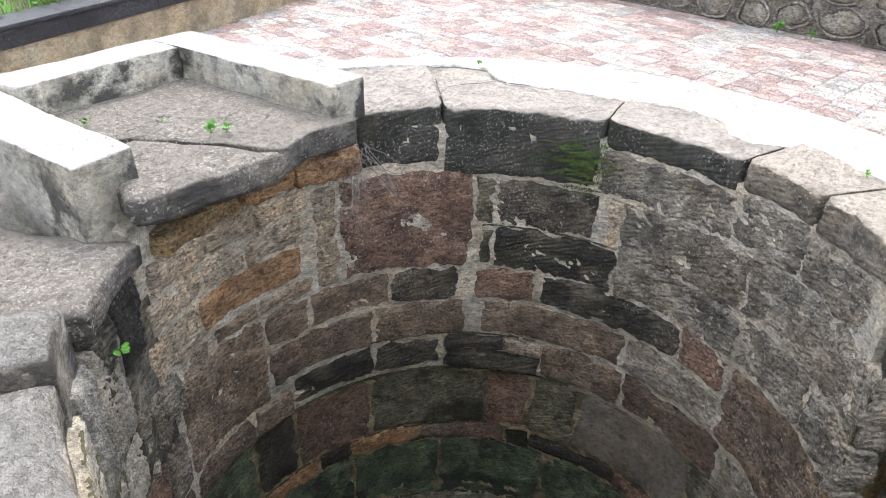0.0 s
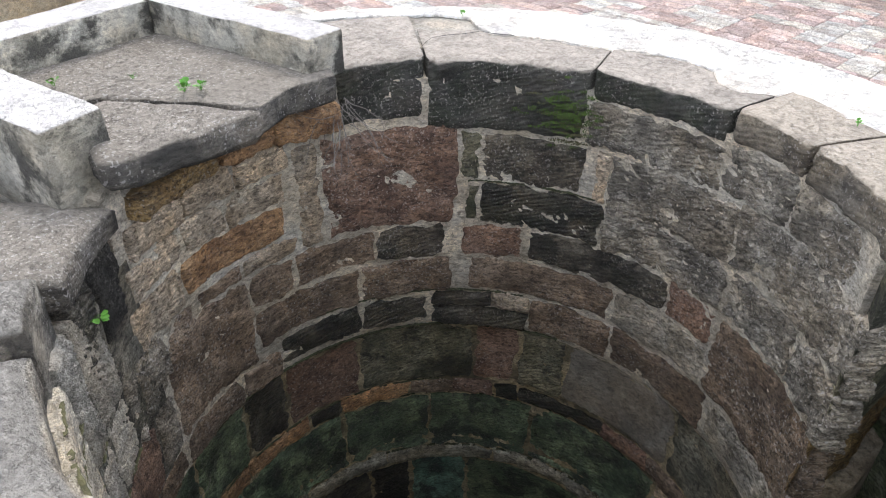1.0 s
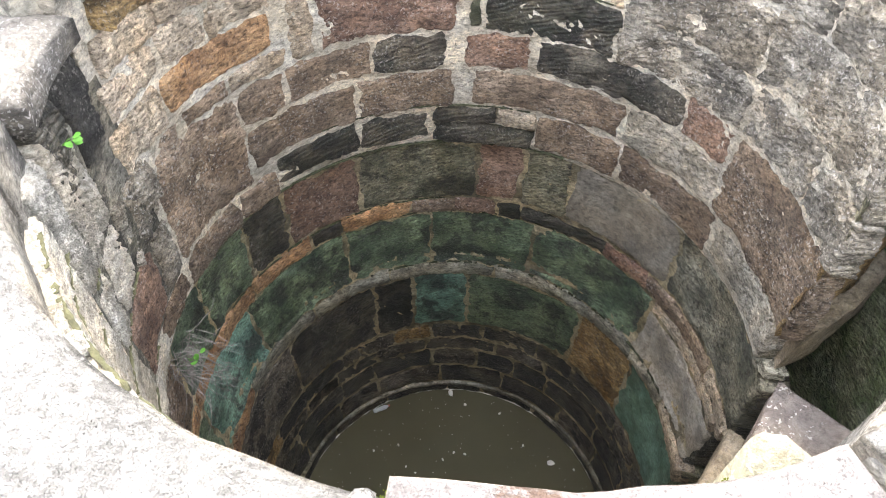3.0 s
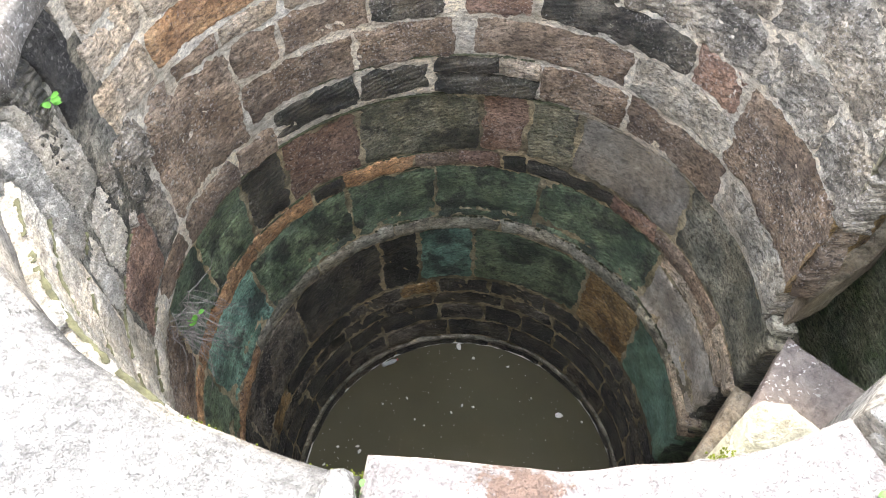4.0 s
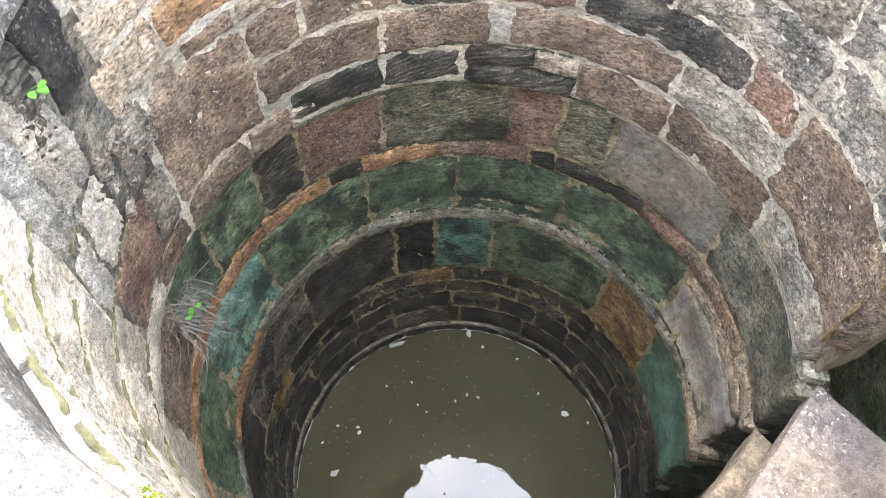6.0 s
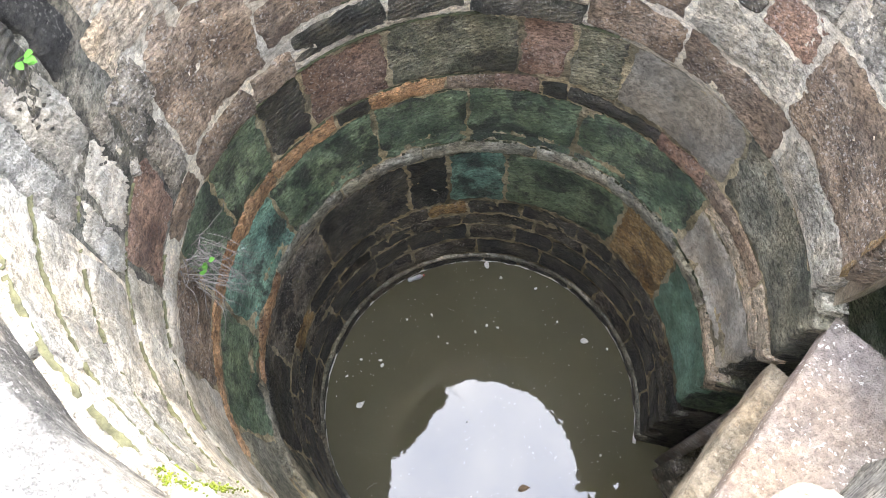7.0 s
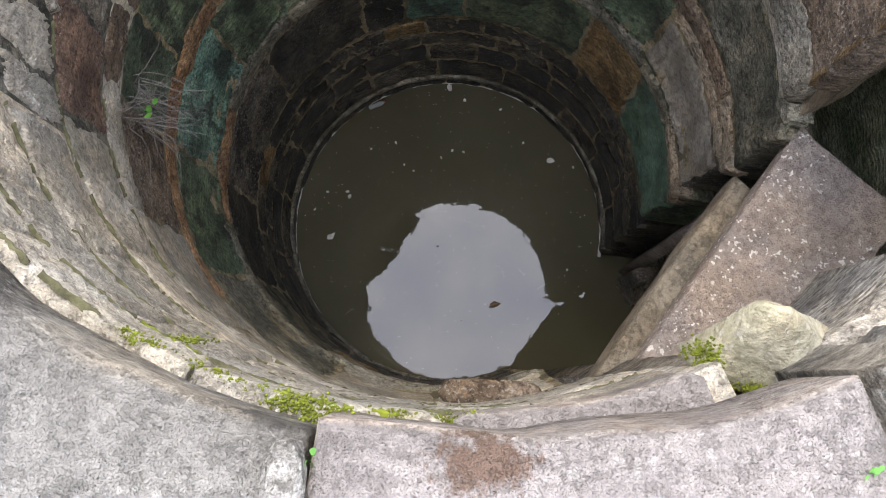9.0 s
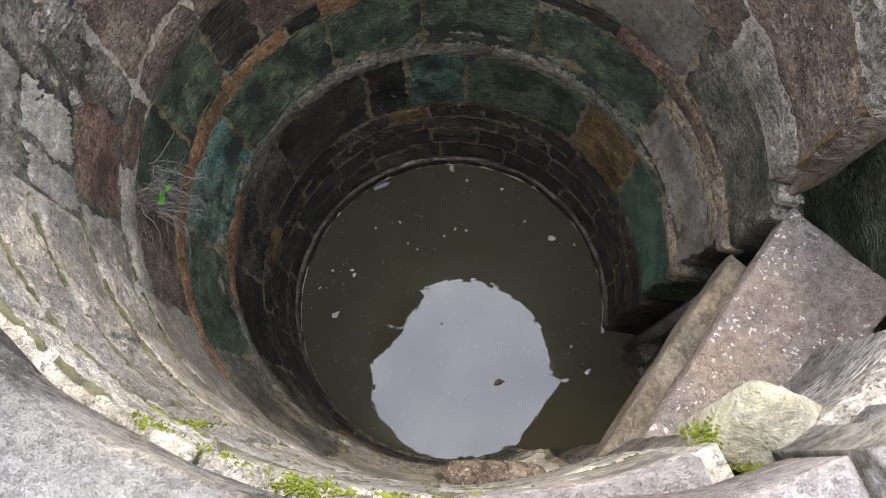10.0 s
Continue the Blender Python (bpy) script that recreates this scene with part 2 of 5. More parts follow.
STONE = {
    "d": stone("dark_stone", (0.075, 0.066, 0.055), (0.21, 0.185, 0.15), 0.5, stain=0.8, algae=0.12, smear=0.3),
    "g": stone("grey_stone", (0.16, 0.146, 0.124), (0.38, 0.35, 0.3), 0.6, stain=0.5, stain_colour=(0.07, 0.065, 0.055), chisel=0.45, smear=0.25),
    "b": stone("brown_stone", (0.15, 0.111, 0.08), (0.325, 0.251, 0.19), 0.5, stain=0.45, stain_colour=(0.085, 0.058, 0.042), chisel=0.3),
    "r": stone("red_brown_stone", (0.15, 0.092, 0.068), (0.32, 0.215, 0.165), 0.7, (0.5, 0.42, 0.36), stain=0.4, stain_colour=(0.07, 0.045, 0.036), chisel=0.2),
    "o": stone("orange_sandstone", (0.3, 0.17, 0.085), (0.54, 0.345, 0.195), 0.2, stain=0.35, stain_colour=(0.1, 0.045, 0.035), chisel=0.3, smear=0.12),
    "l": stone("light_buff_stone", (0.36, 0.293, 0.22), (0.6, 0.505, 0.395), 0.4, stain=0.4, stain_colour=(0.12, 0.105, 0.085), chisel=0.35, smear=0.25),
    "c": stone("chiselled_light_stone", (0.4, 0.378, 0.335), (0.58, 0.55, 0.49), 0.3, stain=0.25, stain_colour=(0.16, 0.15, 0.12), chisel=0.0, algae=0.15, algae_colour=(0.16, 0.16, 0.06), grain=0.4),
    "n": stone("green_algae_stone", (0.06, 0.09, 0.055), (0.21, 0.285, 0.18), 0.15, stain=0.8, algae=0.35, algae_colour=(0.035, 0.085, 0.055), chisel=0.4, rough=0.6, smear=0.1),
    "t": stone("teal_algae_stone", (0.065, 0.138, 0.111), (0.244, 0.439, 0.358), 0.15, stain=0.8, algae=0.3, algae_colour=(0.03, 0.06, 0.045), chisel=0.3, rough=0.6, smear=0.1),
    "m": stone("mossy_stone", (0.08, 0.084, 0.06), (0.28, 0.27, 0.2), 0.2, stain=0.85, algae=0.4, algae_colour=(0.05, 0.065, 0.02), chisel=0.5, rough=0.75),
    "k": stone("black_wet_stone", (0.024, 0.023, 0.019), (0.125, 0.11, 0.088), 0.3, stain=0.9, algae=0.2, chisel=0.7, rough=0.55, smear=0.12),
    "y": stone("ochre_stone", (0.194, 0.121, 0.049), (0.421, 0.292, 0.139), 0.3, stain=0.5, chisel=0.4, smear=0.2),
    "q": stone("grey_mortar_ledge", (0.2, 0.195, 0.165), (0.43, 0.41, 0.34), 0.2, stain=0.4, algae=0.4, algae_colour=(0.07, 0.08, 0.04), chisel=0.0),
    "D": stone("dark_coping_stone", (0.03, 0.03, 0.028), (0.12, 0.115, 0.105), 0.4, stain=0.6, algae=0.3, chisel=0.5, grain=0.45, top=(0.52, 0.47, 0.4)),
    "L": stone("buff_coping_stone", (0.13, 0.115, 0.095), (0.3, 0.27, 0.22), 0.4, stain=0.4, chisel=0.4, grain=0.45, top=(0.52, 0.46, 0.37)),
    "W": stone("weathered_slab", (0.2, 0.19, 0.17), (0.38, 0.36, 0.32), 0.45, (0.5, 0.48, 0.43), stain=0.7, chisel=0.0, grain=0.45, top=(0.31, 0.297, 0.262), dots=(60, 0.62)),
    "P": stone("pinkish_slab", (0.26, 0.23, 0.21), (0.42, 0.38, 0.35), 0.35, (0.52, 0.49, 0.45), stain=0.3, stain_colour=(0.2, 0.13, 0.09), chisel=0.0, grain=0.45, top=(0.37, 0.335, 0.305), dots=(45, 0.62)),
    "B": stone("pale_lichened_boulder", (0.27, 0.262, 0.195), (0.39, 0.378, 0.3), 0.3, (0.66, 0.64, 0.58), stain=0.3, stain_colour=(0.22, 0.22, 0.12), chisel=0.0, grain=0.35, dots=(40, 0.63), relief=0.5),
    "h": stone("pale_grey_brown_stone", (0.26, 0.24, 0.2), (0.5, 0.465, 0.4), 0.5, stain=0.4, stain_colour=(0.1, 0.095, 0.07), chisel=0.3, smear=0.2),
    "v": stone("smooth_pale_stone", (0.43, 0.4, 0.345), (0.66, 0.62, 0.545), 0.4, stain=0.35, stain_colour=(0.13, 0.12, 0.09), algae=0.15, algae_colour=(0.16, 0.16, 0.06), chisel=0.25, smear=0.3, grain=0.5),
    "e": stone("dark_greenish_grey_stone", (0.1, 0.1, 0.08), (0.27, 0.262, 0.212), 0.15, stain=0.55, stain_colour=(0.035, 0.04, 0.03), algae=0.25, algae_colour=(0.06, 0.075, 0.04), chisel=0.3),
    "p": stone("mossy_pit_stone", (0.13, 0.15, 0.1), (0.34, 0.36, 0.26), 0.1, stain=0.4, algae=0.6, algae_colour=(0.1, 0.19, 0.04), chisel=0.5),
    "x": stone("streaked_pale_rock", (0.3, 0.29, 0.27), (0.56, 0.54, 0.5), 0.3, stain=0.45, stain_colour=(0.1, 0.095, 0.09), chisel=0.5),
    "f": stone("smooth_grey_brown_stone", (0.26, 0.235, 0.2), (0.42, 0.385, 0.33), 0.15, stain=0.4, stain_colour=(0.11, 0.105, 0.085), chisel=0.15, grain=0.4),
    "T": stone("pale_teal_algae_stone", (0.11, 0.2, 0.155), (0.27, 0.46, 0.36), 0.1, stain=0.45, stain_colour=(0.06, 0.08, 0.05), algae=0.3, algae_colour=(0.07, 0.16, 0.07), chisel=0.1, rough=0.65, grain=0.4),
    "u": stone("dirty_dark_mortar", (0.075, 0.07, 0.06), (0.26, 0.245, 0.21), 0.2, stain=0.7, algae=0.2, chisel=0.0),
    "K": stone("black_crevice_stone", (0.01, 0.01, 0.009), (0.035, 0.034, 0.03), 0.2, stain=0.6, chisel=0.2),
    "S": stone("dark_sided_slab", (0.05, 0.05, 0.046), (0.2, 0.19, 0.175), 0.5, (0.6, 0.58, 0.54), stain=0.55, chisel=0.25, grain=0.45, top=(0.33, 0.3, 0.25)),
}
GRANITE = stone("pink_granite", (0.27, 0.228, 0.206), (0.36, 0.305, 0.276), 1.0, (0.85, 0.82, 0.76), stain=0.2, stain_colour=(0.24, 0.19, 0.165), chisel=0.0, grain=0.3, dots=(46, 0.62))
BEAM = stone("worn_stone_beam", (0.24, 0.2, 0.15), (0.42, 0.36, 0.28), 0.2, stain=0.4, stain_colour=(0.09, 0.085, 0.06), chisel=0.0, grain=0.4)
def rust_patch(m, centre, size):
    """A rusty brown stain with ragged edges at one place of a slab."""
    nt = m.node_tree
    bsdf = nt.nodes["Principled BSDF"]
    old = bsdf.inputs["Base Color"].links[0].from_socket
    tc = nt.nodes.new("ShaderNodeTexCoord")
    dist = nt.nodes.new("ShaderNodeVectorMath")
    dist.operation = "DISTANCE"
    sc = nt.nodes.new("ShaderNodeMapping")
    sc.inputs["Scale"].default_value = (1.0, 1.5, 1.0)
    nt.links.new(tc.outputs["Object"], sc.inputs["Vector"])
    nt.links.new(sc.outputs["Vector"], dist.inputs[0])
    dist.inputs[1].default_value = (centre[0], centre[1] * 1.5, centre[2])
    wob = math_node(nt, "MULTIPLY", noise_node(nt, tc.outputs["Object"], 30, 8, 0.8), size * 2.2)
    d = math_node(nt, "ADD", dist.outputs["Value"], wob)
    fac = ramp(nt, math_node(nt, "DIVIDE", d, size * 2), 0.72, 0.86, (0.92, 0.92, 0.92, 1), (0, 0, 0, 1))
    nt.links.new(mix(nt, fac, old, (0.13, 0.075, 0.045)), bsdf.inputs["Base Color"])


rust_patch(STONE["P"], (0.105, -1.345, 0.4), 0.14)
MORTAR = stone("lime_mortar", (0.64, 0.595, 0.515), (0.82, 0.77, 0.68), 0.2, stain=0.32, stain_colour=(0.14, 0.125, 0.095), algae=0.2, algae_colour=(0.16, 0.15, 0.08), chisel=0.0, grain=0.5)
MORTAR_LOW = stone("damp_mortar", (0.3, 0.26, 0.17), (0.52, 0.44, 0.3), 0.1, stain=0.75, stain_colour=(0.07, 0.06, 0.04), algae=0.3, algae_colour=(0.08, 0.08, 0.03), chisel=0.0, grain=0.5)
CEMENT = stone("grey_cement_top", (0.27, 0.26, 0.235), (0.44, 0.42, 0.385), 0.3, stain=0.45, stain_colour=(0.14, 0.13, 0.11), chisel=0.0, grain=0.35)
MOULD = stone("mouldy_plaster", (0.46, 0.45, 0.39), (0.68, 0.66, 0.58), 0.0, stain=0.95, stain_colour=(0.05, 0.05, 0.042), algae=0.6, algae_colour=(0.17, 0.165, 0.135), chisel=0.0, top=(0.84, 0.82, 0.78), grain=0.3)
PLASTER = stone("dirty_plaster", (0.36, 0.29, 0.19), (0.5, 0.42, 0.3), 0.2, stain=0.5, stain_colour=(0.16, 0.14, 0.1), chisel=0.0, grain=0.35)
LIMEWASH = stone("white_limewash", (0.74, 0.73, 0.7), (0.84, 0.83, 0.81), 0.3, (0.88, 0.87, 0.85), stain=0.7, stain_colour=(0.46, 0.44, 0.4), chisel=0.0, grain=0.35)
PAVER_RED = stone("red_paver", (0.43, 0.32, 0.3), (0.6, 0.49, 0.47), 0.35, (0.6, 0.5, 0.46), stain=0.5, stain_colour=(0.26, 0.22, 0.2), chisel=0.0, grain=0.35)
PAVER_GREY = stone("grey_paver", (0.46, 0.46, 0.45), (0.66, 0.66, 0.64), 0.3, stain=0.45, stain_colour=(0.3, 0.24, 0.21), chisel=0.0, grain=0.35)
PAVER_RED_FAR = stone("red_paver_far", (0.43, 0.32, 0.3), (0.6, 0.49, 0.47), 0.35, (0.6, 0.5, 0.46), stain=0.5, stain_colour=(0.26, 0.22, 0.2), chisel=0.0, island=True, grain=0.35)
PAVER_GREY_FAR = stone("grey_paver_far", (0.46, 0.46, 0.45), (0.66, 0.66, 0.64), 0.3, stain=0.45, stain_colour=(0.3, 0.24, 0.21), chisel=0.0, island=True, grain=0.35)
BOULDER = stone("wall_boulder", (0.2, 0.19, 0.17), (0.3, 0.285, 0.26), 0.2, stain=0.3, algae=0.15, chisel=0.0)
POINTING = stone("raised_pointing", (0.22, 0.21, 0.19), (0.31, 0.295, 0.27), 0.2, stain=0.5, chisel=0.0)
SOIL = stone("dusty_ground", (0.2, 0.175, 0.14), (0.34, 0.3, 0.25), 0.2, stain=0.4, stain_colour=(0.12, 0.1, 0.08), chisel=0.0, grain=0.35)
KERB_STONE = stone("black_granite", (0.012, 0.013, 0.017), (0.03, 0.032, 0.04), 0.5, (0.35, 0.35, 0.36), stain=0.0, chisel=0.0, rough=0.3, top=(0.12, 0.12, 0.135))
LEAF = plain("green_leaf", (0.1, 0.29, 0.045), 0.5, 0.45, 9)
LEAF_DARK = plain("dark_leaf", (0.07, 0.2, 0.03), 0.55, 0.5, 9)
GRASS = plain("grass_blade", (0.13, 0.33, 0.04), 0.6, 0.5, 3)
MOSS = plain("bright_moss", (0.15, 0.18, 0.014), 0.95, 0.5, 30, bumpy=0.8)
MOSS_DARK = plain("dull_moss", (0.085, 0.082, 0.04), 0.95, 0.5, 30, bumpy=0.8)
MOSS_BLACK = plain("black_green_moss", (0.032, 0.036, 0.015), 0.85, 0.5, 30, bumpy=0.8)
MOSS_GREEN = plain("green_moss", (0.05, 0.085, 0.016), 0.95, 0.5, 30, bumpy=0.8)
TWIG = plain("dry_root", (0.2, 0.185, 0.165), 0.9, 0.4, 30)
BARK = plain("brown_stub", (0.13, 0.09, 0.06), 0.9, 0.4, 30)
SCUM = plain("pale_scum", (0.62, 0.6, 0.55), 0.7, 0.25, 40)
LITTER = plain("brown_leaf_litter", (0.17, 0.12, 0.07), 0.8, 0.4, 40)
BOTTLE = plain("clear_plastic", (0.36, 0.37, 0.36), 0.15, 0.1, 20)
CAP = plain("red_cap", (0.4, 0.06, 0.04), 0.4, 0.1, 20)


def water_material():
    m, nt, bsdf = nodes_of("murky_water")
    tc = nt.nodes.new("ShaderNodeTexCoord")
    n = noise_node(nt, tc.outputs["Object"], 1.3, 4, 0.5)
    nt.links.new(mix(nt, ramp(nt, n, 0.3, 0.7), (0.078, 0.072, 0.042), (0.1, 0.093, 0.056)), bsdf.inputs["Base Color"])
    bsdf.inputs["Roughness"].default_value, bsdf.inputs["IOR"].default_value = 0.008, 1.72
    r = noise_node(nt, tc.outputs["Object"], 5.0, 2, 0.5)
    film = noise_node(nt, tc.outputs["Object"], 15.0, 1, 0.5)
    bump(nt, bsdf, [(r, 0.03), (film, 0.11)], 0.003)
    return m


WATER = water_material()


# ---- building helpers ----
def H(k):
    """Height in metres from the course scale (0 is the bed under the big upper stones, 1 is one well radius)."""
    return 1.3 * k - 0.43


def RW(z):
    """Radius of the well's stone face at height z."""
    return float(np.interp(z, [-4.6, -4.0, -2.45, -2.4, -2.22, -2.2, -1.8, -1.22, -1.17, -0.43, 0.5],
                           [1.215, 1.225, 1.275, 1.262, 1.262, 1.3, 1.345, 1.345, 1.315, 1.3, 1.29]))


def jit(p, amp, freq=7.0):
    v = noise.noise_vector(Vector(p) * freq) + 0.5 * noise.noise_vector(Vector(p) * freq * 2.7)
    return Vector(p) + v * amp


def mesh_of(name, verts, faces, mats, smooth=True, index=None):
    me = bpy.data.meshes.new(name)
    me.from_pydata([tuple(v) for v in verts], [], faces)
    for m in mats if isinstance(mats, (list, tuple)) else [mats]:
        me.materials.append(m)
    me.polygons.foreach_set("use_smooth", [smooth] * len(me.polygons))
    if index:
        me.polygons.foreach_set("material_index", index)
    me.update()
    return me


def part(name, me, parent=None, label=""):
    ob = new(name, me)
    if parent is not None:
        ob.parent = parent
    return tagged(ob, label) if label else ob


def polar(th, r, z):
    a = radians(th)
    return Vector((r * math.cos(a), r * math.sin(a), z))


def block_mesh(name, th0, th1, z0, z1, mat, proud=0.005, depth=0.09, seed=0, rough=0.012, gap=0.0125, bev=0.013, cell=0.05, lump=0.009, chip=0.0, strokes=0.0, rfun=RW, wob=0.026, wedge=(0, 0)):
    """A stone of a curved wall: an uneven, dressed face with worn edges and flanks that run back into the wall.
    wedge: rise of the top edge and of the bottom edge from th0 to th1."""
    rm = rfun((z0 + z1) / 2)
    wdt, hgt = radians(th1 - th0) * rm, z1 - z0
    nu, nv = max(5, min(90, int(wdt / cell) + 2)), max(5, min(70, int(hgt / cell) + 2))
    us = [0, min(0.03, 0.012 / max(wdt, 0.06)), *np.linspace(0.06, 0.94, nu - 3), 1 - min(0.03, 0.012 / max(wdt, 0.06)), 1]
    vs = [0, min(0.04, 0.01 / max(hgt, 0.05)), *np.linspace(0.08, 0.92, nv - 3), 1 - min(0.04, 0.01 / max(hgt, 0.05)), 1]
    nu, nv = len(us), len(vs)
    off = Vector((seed * 3.17, seed * 1.71, seed * 0.77))
    lean = 0.9 * math.sin(seed * 12.9)
    bw = min(0.028, 0.2 * min(wdt, hgt))
    bev = min(bev, 0.14 * hgt)
    verts, grid = [], {}

    def place(u, v, back):
        gz, gt = gap, math.degrees(gap / rm)
        zb, zt = z0 + wedge[1] * u + gz, z1 + wedge[0] * u - gz
        th = th0 + gt + (th1 - th0 - 2 * gt) * u
        z = zb + (zt - zb) * v
        base = polar(th, rm, z)
        e = noise.noise(base * 9 + off) * wob + noise.noise(base * 24 + off) * wob * 0.5
        eu, ev = (abs(u - 0.5) * 2) ** 4, (abs(v - 0.5) * 2) ** 4
        th += math.degrees(e * eu / rm)
        z += e * ev
        du, dv = min(u, 1 - u) * wdt, min(v, 1 - v) * hgt
        edge = max(0.0, 1 - du / bw) ** 2 + max(0.0, 1 - dv / bw) ** 2
        r = rfun(z) - proud + bev * min(edge, 1.4)
        r += rough * (noise.noise(base * 5 + off) + 0.7 * noise.noise(base * 13 + off) + 0.4 * noise.noise(base * 31 + off))
        if cell < 0.03:
            s = radians(th) * rm
            r += lump * (noise.noise(Vector((s * 42, z * 42, seed))) + 0.5 * noise.noise(Vector((s * 90, z * 90, seed))))
            if strokes:
                # slanting strokes of the mason's chisel, each a shallow groove
                turn = 0.55 + 0.35 * noise.noise(Vector((s * 2.5, z * 2.5, seed)))
                phase = (z * math.cos(turn) + s * math.sin(turn)) / 0.034 + 0.9 * noise.noise(Vector((s * 7, z * 7, seed)))
                r += strokes * (abs((phase % 1.0) * 2 - 1) - 0.5) * (0.4 + 1.2 * abs(noise.noise(Vector((s * 9, z * 5, seed + 2)))))
            if chip:
                ca, sa = math.cos(lean), math.sin(lean)
                r += chip * noise.noise(Vector(((s * ca + z * sa) * 13, (z * ca - s * sa) * 58, seed)))
        return polar(th, r + back, z)

    for j, v in enumerate(vs):
        for i, u in enumerate(us):
            grid[i, j] = len(verts)
            verts.append(place(u, v, 0))
    faces = [(grid[i, j], grid[i, j + 1], grid[i + 1, j + 1], grid[i + 1, j]) for i in range(nu - 1) for j in range(nv - 1)]
    loop = [(i, 0) for i in range(nu)] + [(nu - 1, j) for j in range(1, nv)] + [(i, nv - 1) for i in range(nu - 2, -1, -1)] + [(0, j) for j in range(nv - 2, 0, -1)]
    prev = [grid[k] for k in loop]
    steps = [1.0] if depth < 0.15 else [0.12, 0.35, 0.65, 1.0]
    for s in steps:
        cur = []
        for i, j in loop:
            p = place(us[i], vs[j], depth * s)
            if depth >= 0.15:
                p = jit(p, 0.004, 9)
            cur.append(len(verts))
            verts.append(p)
        n = len(loop)
        faces += [(prev[k], prev[(k + 1) % n], cur[(k + 1) % n], cur[k]) for k in range(n)]
        prev = cur
    return mesh_of(name, verts, faces, mat)


SEED = [0]


def course(parent, z0, z1, angles, colours, **kw):
    """Stones between the given angles (falling or rising) from z0 to z1 on the course scale, one colour letter each."""
    for k, (a, b) in enumerate(zip(angles, angles[1:])):
        if colours[k] == "-":
            continue
        SEED[0] += 1
        near = min(a, b) < (250 if z0 > -0.2 else 205) and z0 > -2.3
        opts = dict(cell=0.017 if z0 > -1.1 else 0.022, chip={"g": 0.012, "d": 0.011, "k": 0.012, "c": 0.003, "v": 0.0035}.get(colours[k], 0.003)) if near else dict(cell=0.04)
        if near and colours[k] in "cg":
            opts.update(cell=0.0085 if colours[k] == "c" else 0.012, strokes=0.024 if colours[k] == "c" else 0.012)
        opts["gap"] = 0.0125 * (0.55 + 0.75 * abs(math.sin(SEED[0] * 7.31)))
        opts.update(kw)
        me = block_mesh("stone", min(a, b), max(a, b), H(z0), H(z1), STONE[colours[k]], seed=SEED[0], **opts)
        part("stone", me, parent)


def ring_shell(name, th0, th1, zs, r_in, r_out, mat, n=150, amp=0.006):
    """A closed, curved wall between two radii."""
    verts, faces = [], []
    m = len(zs)
    for i in range(n + 1):
        th = th0 + (th1 - th0) * i / n
        for z in zs:
            verts.append(jit(polar(th, r_in(z), z), amp, 11))
        for z in reversed(zs):
            verts.append(polar(th, r_out, z))
    k = 2 * m
    for i in range(n):
        for j in range(k):
            a, b = i * k + j, i * k + (j + 1) % k
            faces.append((a, b, b + k, a + k))
    faces += [tuple(range(k - 1, -1, -1)), tuple(n * k + j for j in range(k))]
    return mesh_of(name, verts, faces, mat, smooth=False)


def slab_mesh(name, outline, z0, z1, mat, cell=0.06, amp=0.006, bev=0.02, top=None, bow=0.0):
    """A thick slab over a plan outline (convex, counter-clockwise), with worn, rounded edges and an uneven top.
    top: the top's height as a function of x, y."""
    pts = [Vector((x, y)) for x, y in outline]
    fine = []
    for a, b in zip(pts, pts[1:] + pts[:1]):
        n = max(1, int((b - a).length / cell))
        fine += [a.lerp(b, i / n) for i in range(n)]
    cen = sum(fine, Vector((0, 0))) / len(fine)
    tz = top or (lambda x, y: z1)
    verts, rings = [], []

    def add_ring(inset, zf):
        cur = []
        for p in fine:
            d = (cen - p)
            q = p + d.normalized() * min(inset, d.length * 0.95)
            cur.append(len(verts))
            verts.append(jit((q.x, q.y, zf(q.x, q.y)), amp, 6))
        rings.append(cur)

    thick = lambda x, y: tz(x, y) - (z1 - z0)
    add_ring(bev, thick)
    add_ring(0.0, lambda x, y: thick(x, y) + bev)
    add_ring(0.0, lambda x, y: tz(x, y) - (z1 - z0) * 0.5)
    add_ring(0.0, lambda x, y: tz(x, y) - bev)
    add_ring(bev * 0.3, lambda x, y: tz(x, y) - bev * 0.35)
    add_ring(bev, tz)
    size = min((cen - p).length for p in fine)
    for f in (0.2, 0.4, 0.6, 0.8):
        add_ring(bev + f * size, lambda x, y, f=f: tz(x, y) + bow * f)
    faces, n = [], len(fine)
    for a, b in zip(rings, rings[1:]):
        faces += [(a[k], a[(k + 1) % n], b[(k + 1) % n], b[k]) for k in range(n)]
    faces += [tuple(rings[-1]), tuple(reversed(rings[0]))]
    return mesh_of(name, verts, faces, mat)


